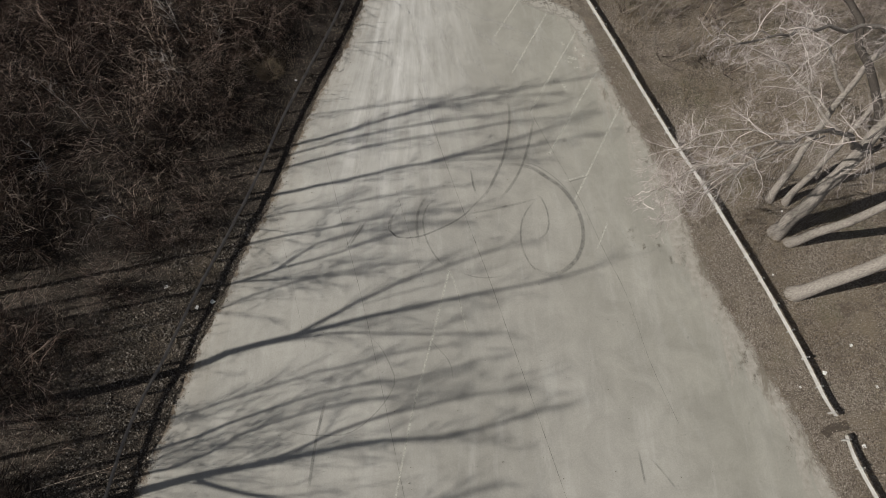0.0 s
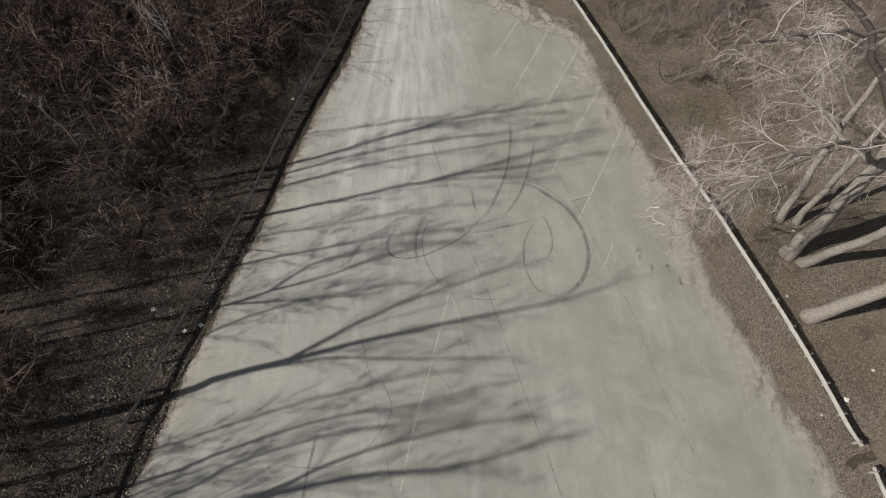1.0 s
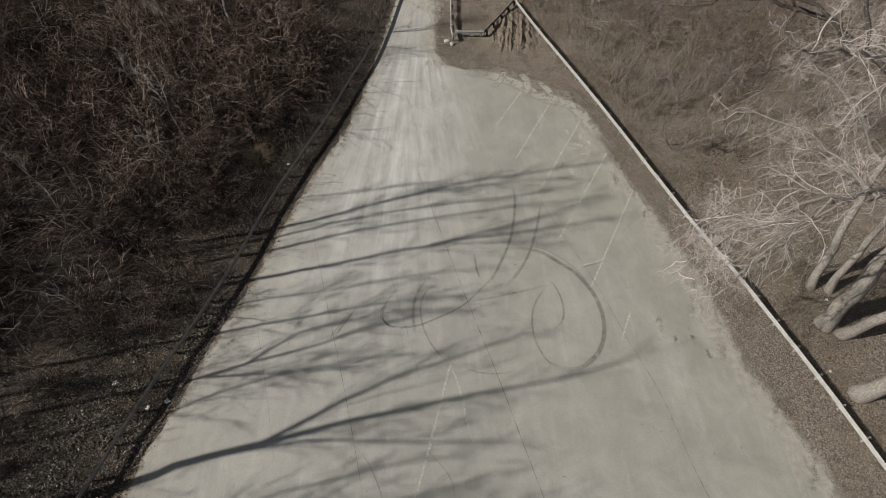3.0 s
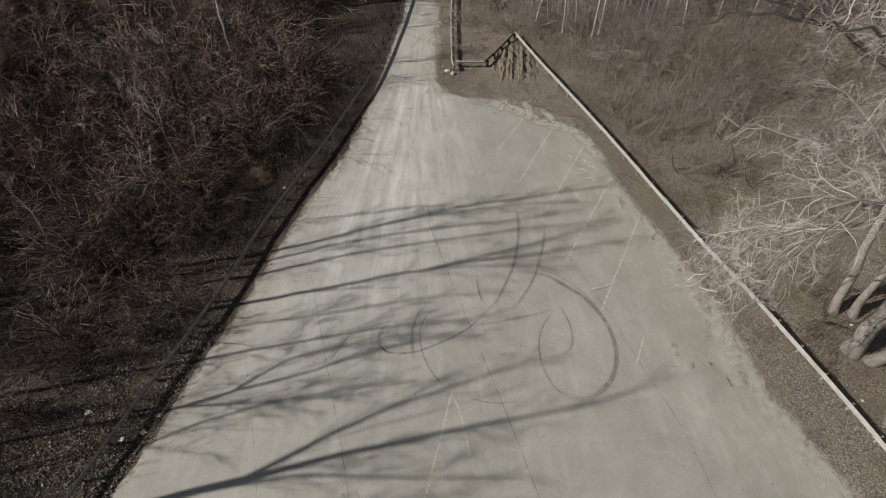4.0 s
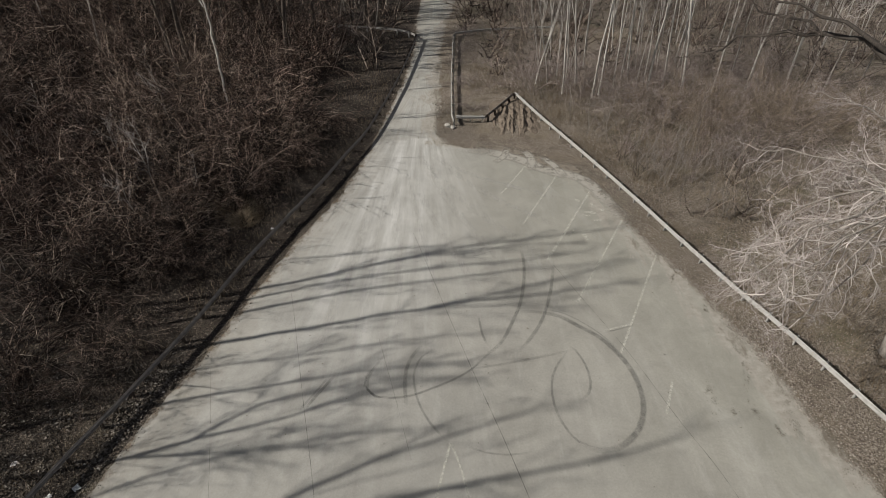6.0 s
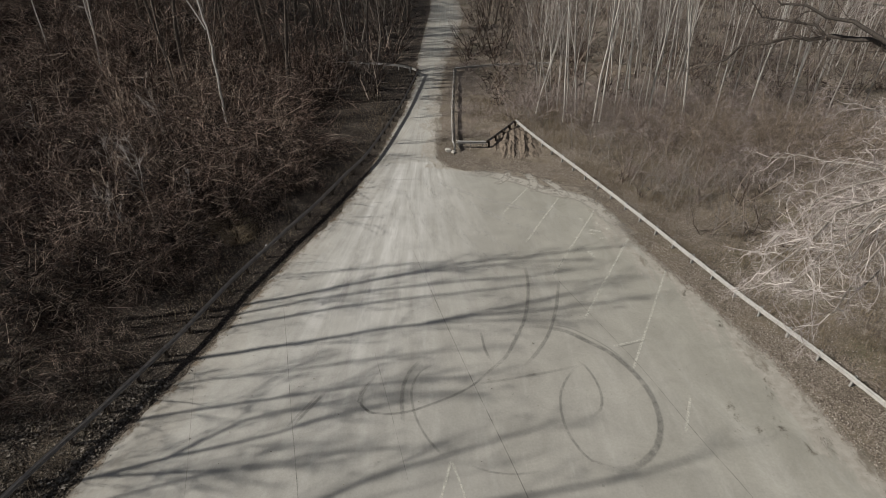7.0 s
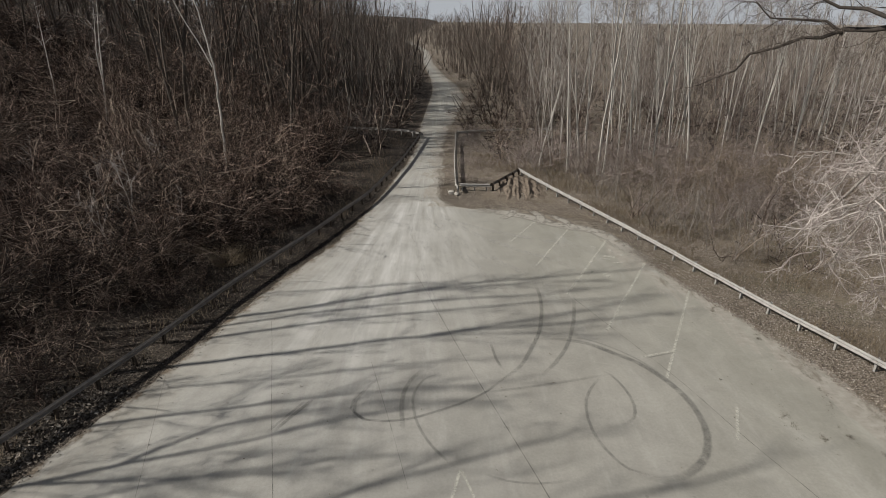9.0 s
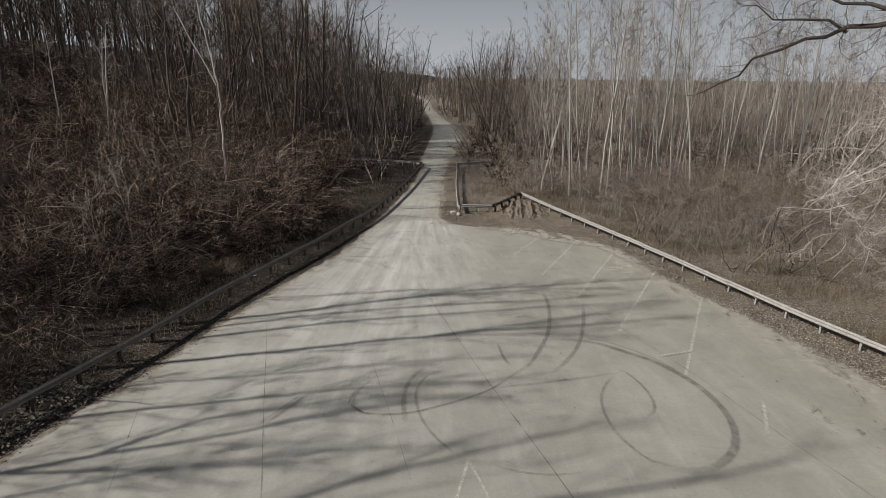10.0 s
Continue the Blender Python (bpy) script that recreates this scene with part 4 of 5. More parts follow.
for x, y, s in ((-36, 56, 0.9), (-43, 60, 1.0)):
    birch.put(rng, x, y, s, 5)

pale = Grove("sapling", "small pale-barked bare sapling above the brush", "sapling", "pale saplings", variants(("trunk", "crown"), [
    tree_variant(45, 7.5, 0.055, BARK_PALE, TWIG_PALE, 9, 0.35, 0.34, 48, 0.03, 6, 2, 0.10, 0.011, forked=1.0),
    tree_variant(46, 6.5, 0.045, BARK_PALE, TWIG_PALE, 8, 0.4, 0.30, 50, 0.02, 5, 2, 0.13, 0.010, forked=0.0)]))
for x, y, s in ((-28.2, 25.5, 1.0), (-29.5, 21.0, 1.05), (-20.4, 29.7, 0.8), (-36, 46, 1.0), (-29, 51.5, 1.0), (-20.8, 32.7, 0.95), (-19, 34.3, 0.85), (-26, 38, 0.8), (-33, 36, 1.0), (-24, 44, 0.9)):
    pale.put(rng, x, y, s, 8)

# woods on the left and along the lane
woods = Grove("wood_tree", "tall bare woodland tree with a dark trunk", "tree", "woods", variants(("trunk", "crown"), [
    tree_variant(51, 22, 0.17, BARK_DARK, TWIG_GREY, 11, 0.30, 0.26, 42, 0.10, 6, 2, 0.06, 0.013, forked=1.0, keep=0.6),
    tree_variant(52, 25, 0.22, BARK_DARK, TWIG_RED, 12, 0.30, 0.28, 42, 0.08, 5, 2, 0.05, 0.022, forked=1.0, keep=0.6),
    tree_variant(53, 19, 0.13, BARK_GREY, TWIG_GREY, 12, 0.30, 0.22, 44, 0.10, 6, 2, 0.07, 0.012, forked=0.0, keep=0.6),
    tree_variant(54, 26, 0.26, BARK_DARK, TWIG_RED, 12, 0.28, 0.30, 46, 0.07, 5, 2, 0.05, 0.022, forked=1.0, keep=0.6),
    tree_variant(55, 16, 0.10, BARK_DARK, TWIG_RED, 11, 0.18, 0.30, 48, 0.05, 5, 2, 0.09, 0.020, forked=1.0, keep=0.6)]))
rng = random.Random(56)
for x, y, s, k in ((-18.3, 62.3, 1.05, 3), (-15.4, 66.5, 0.95, 1), (-13.6, 71.5, 0.9, 0), (-21.5, 68.0, 1.1, 3), (-11.2, 79.0, 0.9, 1), (-25.5, 63.5, 1.0, 1), (-30.5, 66.0, 1.1, 3), (-9.0, 86.0, 0.9, 0), (-17.0, 80.0, 1.0, 3)):
    woods.put(rng, x, y, s, 2, k)
for k in range(20):
    y = 74 + 3.7 * k + rng.uniform(-1.2, 1.2)
    woods.put(rng, along(LEFT_EDGE, y) - rng.uniform(5.0, 16), y, rng.uniform(0.75, 1.0), 2, rng.choice((0, 2, 2)))
rng, free = placer(55, 3.5)
for _ in range(900):
    y = rng.uniform(50, 190)
    x = along(LEFT_EDGE, y) - rng.uniform(3.0, 60) - (8 if y < 74 else 0)
    if x < -0.86 * y - 5 or (y < 62 and x < -27) or x > along(LEFT_EDGE, y) - (9 if y < 74 else 16) or not free(x, y) or rng.random() < (y - 45) / 120:
        continue
    woods.put(rng, x, y, rng.uniform(0.85, 1.25), 2, rng.choice((1, 3, 4, 4, 1, 0)))
for _ in range(48):
    x, y = rng.uniform(-92, -47), rng.uniform(10, 84)
    if x < -0.86 * y - 3 and free(x, y):
        woods.put(rng, x, y, rng.uniform(0.9, 1.25), 3)
for _ in range(34):
    y = rng.uniform(84, 200)
    x = along(LEFT_EDGE, y) - rng.uniform(2.5, 14)
    if free(x, y):
        woods.put(rng, x, y, rng.uniform(0.7, 1.0), 4)
for _ in range(70):
    y = rng.uniform(92, 200)
    x = along(RIGHT_EDGE, y) + rng.uniform(3.0, 24)
    if free(x, y):
        woods.put(rng, x, y, rng.uniform(0.6, 0.95), 3)

# slim pale poplars on the right
poplars = Grove("poplar", "slim pale-barked bare poplar", "tree", "poplars", variants(("trunk", "crown"), [
    tree_variant(61, 26, 0.11, BARK_PALE, TWIG_MIST, 18, 0.34, 0.20, 30, 0.10, 6, 2, 0.03, 0.015, forked=0.0),
    tree_variant(62, 27, 0.125, BARK_PALE, TWIG_MIST, 13, 0.34, 0.20, 30, 0.10, 6, 2, 0.04, 0.015, forked=1.0),
    tree_variant(63, 23, 0.08, BARK_PALE, TWIG_MIST, 17, 0.32, 0.20, 32, 0.10, 6, 2, 0.04, 0.015, forked=0.0),
    tree_variant(64, 21, 0.065, BARK_PALE, TWIG_ROSE, 12, 0.28, 0.20, 32, 0.10, 6, 2, 0.05, 0.015, forked=1.0)]))
rng, free = placer(65, 1.5)


def poplar(x, y, size, k=None):
    """Poplars at the wood's edge reach out over the open ground."""
    ob = poplars.put(rng, x, y, size, 0.0, k)
    out = pose(*ob.location, 9.0 + rng.gauss(0, 1.0), -4.5 - 0.08 * x + rng.gauss(0, 1.3), 0) @ pose(0, 0, 0, 0, 0, rng.uniform(0, 360))
    ob.matrix_basis = out @ Matrix.Diagonal((*ob.scale, 1))


for x, y, size, k in ((12.4, 54.0, 0.95, 0), (12.9, 55.4, 0.85, 2), (15.4, 53.4, 1.05, 1), (16.1, 53.7, 0.95, 0), (18.2, 56.0, 0.8, 2), (19.5, 58.0, 0.9, 0), (21.0, 53.6, 1.1, 1), (21.5, 56.5, 0.9, 2),
                      (23.4, 55.8, 1.0, 0), (24.8, 53.8, 1.1, 1), (28.4, 55.0, 0.9, 0), (31.5, 54.2, 1.0, 1), (33.4, 57.0, 0.9, 2), (26.4, 58.5, 0.9, 3), (36.5, 55.5, 1.0, 0), (14.2, 58.5, 0.8, 3), (10.6, 57.6, 0.8, 3)):
    free(x, y)
    poplar(x, y, size, k)
for _ in range(330):
    y = rng.uniform(55, 105)
    x = rng.uniform(9, 90)
    if x < along(RIGHT_EDGE, y) + 11 or x > 0.95 * y + 6 or not free(x, y) or rng.random() < (y - 45) / 95:
        continue
    poplar(x, y, rng.uniform(0.65, 1.05))

# the forked pale tree and its neighbours by the rail corner
forked = Grove("poplar", "slim pale forked tree behind the guardrail corner", "tree", "poplars", variants(("trunk", "crown"), [
    tree_variant(66, 15, 0.10, BARK_PALE, TWIG_MIST, 9, 0.5, 0.22, 42, 0.08, 6, 2, 0.05, 0.011, forked=1.0)]))
for x, y, size in ((9.9, 56.6, 1.0), (11.2, 57.0, 0.8), (12.3, 57.2, 0.75)):
    forked.put(rng, x, y, size, 4)

# hazy young trees with many upright stems behind them, and by the lane
young = Grove("young_tree", "bare young tree with many upright grey stems", "tree", "young trees", variants(("woody_base", "crown", "inner_bramble"), [
    shrub_variant(161, 12.0, 6, 12, TWIG_MIST, 2, 0.021, 0.05, 0.5), shrub_variant(162, 9.5, 7, 11, TWIG_ROSE, 2, 0.020, 0.05, 0.5),
    shrub_variant(163, 17.0, 6, 12, TWIG_GREY, 2, 0.036, 0.14, 0.5)]))
rng, free = placer(164, 2.6)
for _ in range(270):
    y = rng.uniform(58, 125)
    x = rng.uniform(9, 95)
    if x < along(RIGHT_EDGE, y) + 7 or x > 0.9 * y + 6 or not free(x, y) or rng.random() < (y - 50) / 120:
        continue
    young.put(rng, x, y, rng.uniform(0.7, 1.1), 2, rng.randrange(2))
for x, y, f in ((9.0, 90, 0.62), (12.8, 95, 0.66), (7.4, 101, 0.6)):
    woods.put(rng, x, y, f, 4, 1)
for x, y, f in ((7.0, 82, 1.0), (9.4, 87, 1.1), (12.4, 81, 0.85), (8, 108, 1.0), (-9, 84, 1.0), (-8, 95, 1.1)):
    young.put(rng, x, y, f, 2, 2)

# saplings and brush on the right
saplings = Grove("sapling", "thin bare multi-stemmed sapling in dry grass", "sapling", "saplings", variants(("woody_base", "crown", "inner_bramble"), [
    shrub_variant(71, 4.2, 5, 7, TWIG_ROSE, 2, 0.017, 0.02, dense=1.0), shrub_variant(72, 3.4, 4, 6, TWIG_ROSE, 2, 0.016, 0.03, dense=1.0),
    shrub_variant(73, 5.0, 6, 7, TWIG_ROSE, 2, 0.018, 0.01, dense=1.0)]))
thicket = Grove("thicket_shrub", "leafless purplish brown thicket shrub", "shrub", "thicket", variants(("woody_base", "crown", "inner_bramble"), [
    arching_shrub(74, 4.2, 11, 8, TWIG_MAUVE, 0.009, TWIG_MAUVE), arching_shrub(75, 3.5, 11, 8, TWIG_MAUVE, 0.009, TWIG_MAUVE)]))
rng, free = placer(76, 1.8)
for _ in range(520):
    y = rng.uniform(30, 62)
    rail = along(RIGHT_RAIL, y) if y < 53.8 else 3.0
    off = rng.uniform(2.5, 40)
    x = rail + off
    if x > 0.9 * y + 5 or not free(x, y):
        continue
    depth = off / 14 + (y - 40) / 25
    if rng.random() < depth - 0.15:
        thicket.put(rng, x, y, rng.uniform(0.8, 1.2) * (1.25 if y > 46 else 0.9), 5)
    elif rng.random() < 0.6:
        saplings.put(rng, x, y, rng.uniform(0.6, 1.15), 6)

slim = Grove("sapling", "slim upright bare sapling standing in leaf litter", "sapling", "slim saplings", variants(("trunk", "crown"), [
    tree_variant(271, 5.2, 0.042, BARK_GREY, TWIG_ROSE, 9, 0.25, 0.24, 34, 0.08, 3, 2, 0.09, 0.008, forked=1.0),
    tree_variant(272, 5.6, 0.042, BARK_GREY, TWIG_ROSE, 9, 0.30, 0.22, 32, 0.08, 3, 2, 0.10, 0.008, forked=0.0),
    tree_variant(273, 4.2, 0.034, BARK_GREY, TWIG_ROSE, 8, 0.20, 0.26, 38, 0.08, 3, 2, 0.12, 0.008, forked=1.0)]))
rng, free = placer(274, 0.8)
for _ in range(170):
    y = rng.uniform(31, 56)
    rail = along(RIGHT_RAIL, y) if y < 53.8 else 7.4
    off = 1.2 + rng.uniform(0, 1) ** 1.2 * 20
    if noise.noise(Vector((off * 0.3, y * 0.3, 5))) < -0.12 or not free(rail + off, y):
        continue
    slim.put(rng, rail + off, y, rng.uniform(0.5, 1.0), 5)

for x, y, size in ((15.9, 39.1, 0.9), (16.2, 39.3, 0.75), (17.2, 38.7, 0.95), (18.1, 37.0, 1.0), (18.3, 37.4, 0.8), (18.0, 39.6, 0.8), (20.2, 38.3, 1.05), (20.5, 38.1, 0.8), (21.6, 39.6, 0.95), (22.6, 38.6, 0.8),
                   (15.1, 45.7, 1.0), (13.8, 43.9, 0.9), (19.2, 40.9, 0.9), (23.8, 37.2, 0.9), (17.0, 42.3, 0.9), (12.2, 47.5, 0.9)):
    slim.put(rng, x, y, size, 3)
for x, y in ((22.9, 40.8), (25.5, 42.2), (24.9, 39.4), (25.7, 44.5), (23.9, 46.1), (21.2, 49.7), (19.7, 51.7), (28.7, 44.6)):
    thicket.put(rng, x, y, rng.uniform(0.95, 1.3), 5)
rng, free = placer(176, 1.0)
for _ in range(85):
    y = rng.uniform(49.5, 78)
    x = along(RIGHT_EDGE, y) + 1.4 + rng.uniform(0, 1) ** 1.2 * 9
    if (y > 54.5 or x < 3.4) and free(x, y):
        thicket.put(rng, x, y, rng.uniform(0.3, 0.62), 6)


# tan brush before the poplars
tan = Grove("willow_shrub", "dense tan-brown leafless willow shrub", "shrub", "willow brush", variants(("woody_base", "crown", "inner_bramble"), [
    arching_shrub(181, 5.6, 14, 9, TWIG_TAN, 0.009, TWIG_TAN), arching_shrub(182, 4.8, 14, 9, TWIG_TAN, 0.009, TWIG_TAN)]))
rng, free = placer(183, 1.7)
for _ in range(90):
    x, y = rng.gauss(29, 5.5), rng.gauss(46.5, 3.0)
    if free(x, y) and x > 20:
        tan.put(rng, x, y, rng.uniform(0.75, 1.15), 5)
for x, y in ((11.5, 54.5), (13.5, 52.0), (15, 55), (18, 53), (20, 50.5), (17, 49), (22, 52), (8.2, 61), (6.5, 66), (5.5, 71)):
    tan.put(rng, x, y, rng.uniform(0.6, 0.85), 5)


# low growth under the woods, both sides
understory = Grove("understory_shrub", "bare brown undergrowth shrub beneath trees", "shrub", "undergrowth", variants(("woody_base", "crown", "inner_bramble"), [
    shrub_variant(171, 5.2, 8, 5, TWIG_ROSE, 2, 0.032, keep=0.5, dense=2.5), shrub_variant(172, 4.6, 8, 5, TWIG_RED, 2, 0.032, keep=0.5, dense=2.5)]))
rng, free = placer(173, 3.3)
for _ in range(1500):
    y = rng.uniform(60, 150)
    side = rng.random() < 0.5
    if side:
        x = along(LEFT_EDGE, y) - 2.5 - rng.uniform(0, 1) ** 1.4 * 65 - (2 if y < 76 else 0)
    else:
        x = along(RIGHT_EDGE, y) + 3.0 + rng.uniform(0, 1) ** 1.3 * 80
    if abs(x) > 0.86 * y + 6 or not free(x, y) or rng.random() < (y - 60) / 130:
        continue
    understory.put(rng, x, y, rng.uniform(0.7, 1.2), 5)
for _ in range(90):
    y = rng.uniform(78, 210)
    x = along(RIGHT_EDGE, y) + rng.uniform(1.2, 7)
    if free(x, y):
        understory.put(rng, x, y, rng.uniform(0.4, 0.85), 5)


def far_woods():
    """Distant bare woods round the place, too far to tell one tree from another."""
    rng = random.Random(81)
    t = Tubes()
    for k in range(2700):
        if k < 2450:
            a = rng.uniform(-62, -4) if k % 5 < 3 else rng.uniform(-8, 62)
            d = rng.uniform(95 if a < -8 else 110, 330)
            x, y = d * math.sin(radians(a)), d * math.cos(radians(a))
        else:
            y = rng.uniform(105, 400)
            x = along(RIGHT_EDGE, y) + rng.uniform(3, 22)
            a = 0.0
        if along(LEFT_EDGE, min(y, 419)) - 3 < x < along(RIGHT_EDGE, min(y, 419)) + 3:
            continue
        h = rng.uniform(7.5, 14.5) * (1.0 if a > 5 else 1.2 if a > -8 else 1.9)
        base = (x, y, ground_height(x, y) - 0.5)
        main = bent(rng, base, (0, 0, 1), h, 4, 0.06, 0.02)
        t.add(main, taper(main, 0.14, 0.04), 3)
        for _ in range(10):
            q, w = point_on(main, rng.uniform(0.2, 0.98))
            limb = bent(rng, q, fork(rng, w, 38 if a < -8 else 27), h * rng.uniform(0.14, 0.32), 2, 0.14, 0.10)
            t.add(limb, (0.10, 0.07, 0.03) if a < -8 else (0.055, 0.04, 0.02), 3)
    tagged(new("far_woods", t.mesh("far_woods", TWIG_GREY)), "distant hazy brown bare woods", "woods", kind="stuff")


far_woods()


# ---- the big cottonwoods ----
def big_tree(label, stems, limbs, seed, twigs=9, droop=-0.05, dark=()):
    """An old tree: guided stems and limbs, each a list of points with a radius, and pale twigs on the limbs."""
    rng = random.Random(seed)
    root = tagged(new("cottonwood"), label, "tree")
    base = Vector(stems[0][0][0])
    root.location = (base.x, base.y, 0)
    pale_crown, dark_crown = Tubes(), Tubes()
    for kind, group in (("trunk", stems), ("limb", limbs), ("limb", dark)):
        for points, r0, r1 in group:
            t = Tubes()
            crown = dark_crown if group is dark else pale_crown
            pts = arc_of([tuple(Vector(p) - Vector((base.x, base.y, 0))) for p in points], 1.0, rng, 0.05 if kind == "trunk" else 0.18 if group is dark else 0.12)
            rad = taper(pts, r0, r1, 0.8)
            if kind == "trunk":
                rad[0] *= 1.3
            t.add(pts, rad, 10 if kind == "trunk" else 7)
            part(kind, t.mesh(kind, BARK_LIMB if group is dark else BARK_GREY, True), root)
            if kind == "limb":
                n = max(6, int(len(pts) * 1.5))
                for i in range(n):
                    f = 0.25 + 0.75 * (i + rng.random()) / n
                    p, w = point_on(pts, min(f, 0.99))
                    ln = rng.uniform(1.6, 3.6) * (1.3 - 0.6 * f)
                    bough = bent(rng, p, fork(rng, w, 48), ln, 7, 0.33, droop)
                    crown.add(bough, taper(bough, 0.022, 0.008), 3)
                    sprays(rng, crown, bough, twigs, ln * 0.48, 0.0088, 48, droop * 1.2, 3, 0.08, 3, 0.34, 0.45)
    tagged(part("crown", pale_crown.mesh("crown", TWIG_PALE), root), kind="stuff")
    # Twigs on the dark limbs: their silhouette shade is put into this grey.
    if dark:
        tagged(part("crown", dark_crown.mesh("crown", TWIG_GREY), root, "grey twigs darkened to a silhouette"), kind="stuff")
    return root


big_tree("old multi-stemmed grey cottonwood with bare pale twigs",
         [([(24.0, 16.2, -0.3), (24.6, 17.0, 4), (25.2, 18.3, 9), (25.0, 19.0, 15), (24.4, 18.8, 21)], 0.52, 0.2),
          ([(24.7, 15.5, -0.3), (26.2, 15.2, 4), (28.4, 15.6, 9), (30.0, 16.5, 15)], 0.36, 0.15)],
         [([(25.0, 18.0, 8.0), (21, 16.8, 11.5), (16.5, 15.2, 13.0), (12.9, 14.6, 11.6), (11.4, 14.4, 9.0)], 0.17, 0.03),
          ([(17.5, 15.4, 12.9), (13.6, 13.6, 12.0), (10.9, 13.0, 9.6)], 0.07, 0.02),
          ([(19.0, 16.0, 12.4), (15.0, 17.0, 11.4), (12.6, 17.3, 8.6)], 0.08, 0.02),
          ([(16.5, 15.2, 13.0), (14.6, 14.2, 10.6), (13.2, 13.8, 7.4)], 0.06, 0.02),
          ([(20.0, 16.4, 11.8), (16.6, 15.6, 10.2), (15.2, 15.2, 7.0)], 0.06, 0.02),
          ([(25.1, 18.8, 12.5), (20.5, 18.0, 16.8), (15.9, 16.9, 18.7), (9.6, 13.6, 21.4)], 0.18, 0.03),
          ([(25.0, 19.0, 14.0), (20, 14, 18.0), (14.5, 10.8, 19.4)], 0.15, 0.03),
          ([(18.0, 16.0, 11.8), (14.2, 15.8, 9.6), (12.8, 15.6, 6.6)], 0.06, 0.02),
          ([(17.0, 17.0, 10.5), (14.8, 18.0, 8.2), (13.9, 18.4, 6.2)], 0.05, 0.02),
          ([(25.2, 18.6, 7.5), (22.5, 22.0, 8.6), (19.8, 25.2, 8.8), (17.5, 27.2, 8.0)], 0.13, 0.025),
          ([(24.6, 18.9, 18.0), (22, 23, 21), (20, 27, 22)], 0.14, 0.03)], 91,
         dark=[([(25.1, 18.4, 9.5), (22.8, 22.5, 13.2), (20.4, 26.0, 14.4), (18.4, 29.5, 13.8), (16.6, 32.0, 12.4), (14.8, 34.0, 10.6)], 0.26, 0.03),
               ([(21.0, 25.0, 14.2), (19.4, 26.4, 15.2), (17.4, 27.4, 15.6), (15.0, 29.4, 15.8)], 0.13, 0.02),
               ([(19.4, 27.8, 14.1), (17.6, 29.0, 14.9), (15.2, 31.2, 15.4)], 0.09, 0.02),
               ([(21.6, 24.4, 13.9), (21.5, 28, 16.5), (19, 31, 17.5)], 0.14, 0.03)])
big_tree("old leaning grey cottonwood with knotty bark",
         [([(24.2, 18.9, -0.3), (24.5, 20.0, 3), (25.0, 21.5, 6), (25.5, 22.6, 9), (26.2, 23.5, 14)], 0.30, 0.12),
          ([(25.3, 18.6, -0.3), (25.9, 19.6, 3), (26.8, 21, 7), (27.5, 22.2, 12)], 0.26, 0.1)],
         [([(25.3, 22.2, 8), (23.0, 25.0, 10.5), (21.8, 28.0, 11.0)], 0.12, 0.03),
          ([(26.0, 23.2, 12), (24, 27, 15), (22.5, 31, 15.5)], 0.12, 0.03),
          ([(25.2, 21.9, 6.5), (23.8, 23.6, 6.8), (22.0, 26.2, 6.0)], 0.09, 0.02)], 92)
big_tree("thick grey cottonwood with old branch knots",
         [([(24.0, 11.6, -0.3), (25.6, 11.7, 3), (27.2, 12.2, 6.5), (28.3, 13.4, 10), (28.6, 14, 16)], 0.5, 0.22)],
         [([(28.2, 13.2, 9.5), (25.5, 9.5, 14), (21.5, 6.0, 17)], 0.2, 0.04),
          ([(28.4, 13.6, 12), (25, 16, 17), (21, 17.5, 21)], 0.16, 0.03)], 93)


# ---- the earth mound and the ground cover ----
def earth_mound():
    """Loose dark earth pushed up against the rail corner, scored by wheels."""
    verts, faces, n = [], [], 110
    for j in range(n):
        for i in range(n):
            u, v = i / (n - 1), j / (n - 1)
            x, y = 4.4 + 4.9 * u, 43.8 + 9.6 * v
            rise = math.sin(math.pi * u) ** 0.6 * math.sin(math.pi * min(1.0, v * 1.02)) ** 0.7
            rough = noise.fractal(Vector((x * 1.7, y * 1.1, 2)), 0.9, 2.1, 5)
            z = -0.12 + rise * (0.12 + 0.62 * v) + 0.17 * rough * rise
            for x0, lean, wide, deep in ((4.95, 0.13, 0.20, 0.32), (5.75, 0.12, 0.16, 0.26), (6.15, 0.10, 0.10, 0.16), (6.75, 0.11, 0.22, 0.36), (7.2, 0.08, 0.10, 0.18), (7.75, 0.08, 0.18, 0.30)):
                d = abs(x - x0 - lean * (y - 45) - 0.10 * noise.noise(Vector((x0 * 3, y * 0.35, 8)))) / (wide * (1 + 0.6 * noise.noise(Vector((x0, y * 1.1, 1)))))
                run = min(1.0, max(0.0, (y - 43.6 - 0.8 * noise.noise(Vector((x0, 3, 3)))) / 2.0)) * min(1.0, max(0.0, (51.2 - y) / 1.5))
                z -= 0.32 * deep * run * math.exp(-d * d) - 0.2 * deep * run * math.exp(-(d - 1.9) ** 2 * 2)
            verts.append((x, y, z))
    faces = [(j * n + i, j * n + i + 1, (j + 1) * n + i + 1, (j + 1) * n + i) for j in range(n - 1) for i in range(n - 1)]
    tagged(new("earth_mound", mesh_of("earth_mound", verts, faces, EARTH, True)), "low dark earth mound scored by wheel ruts", "mound")


earth_mound()


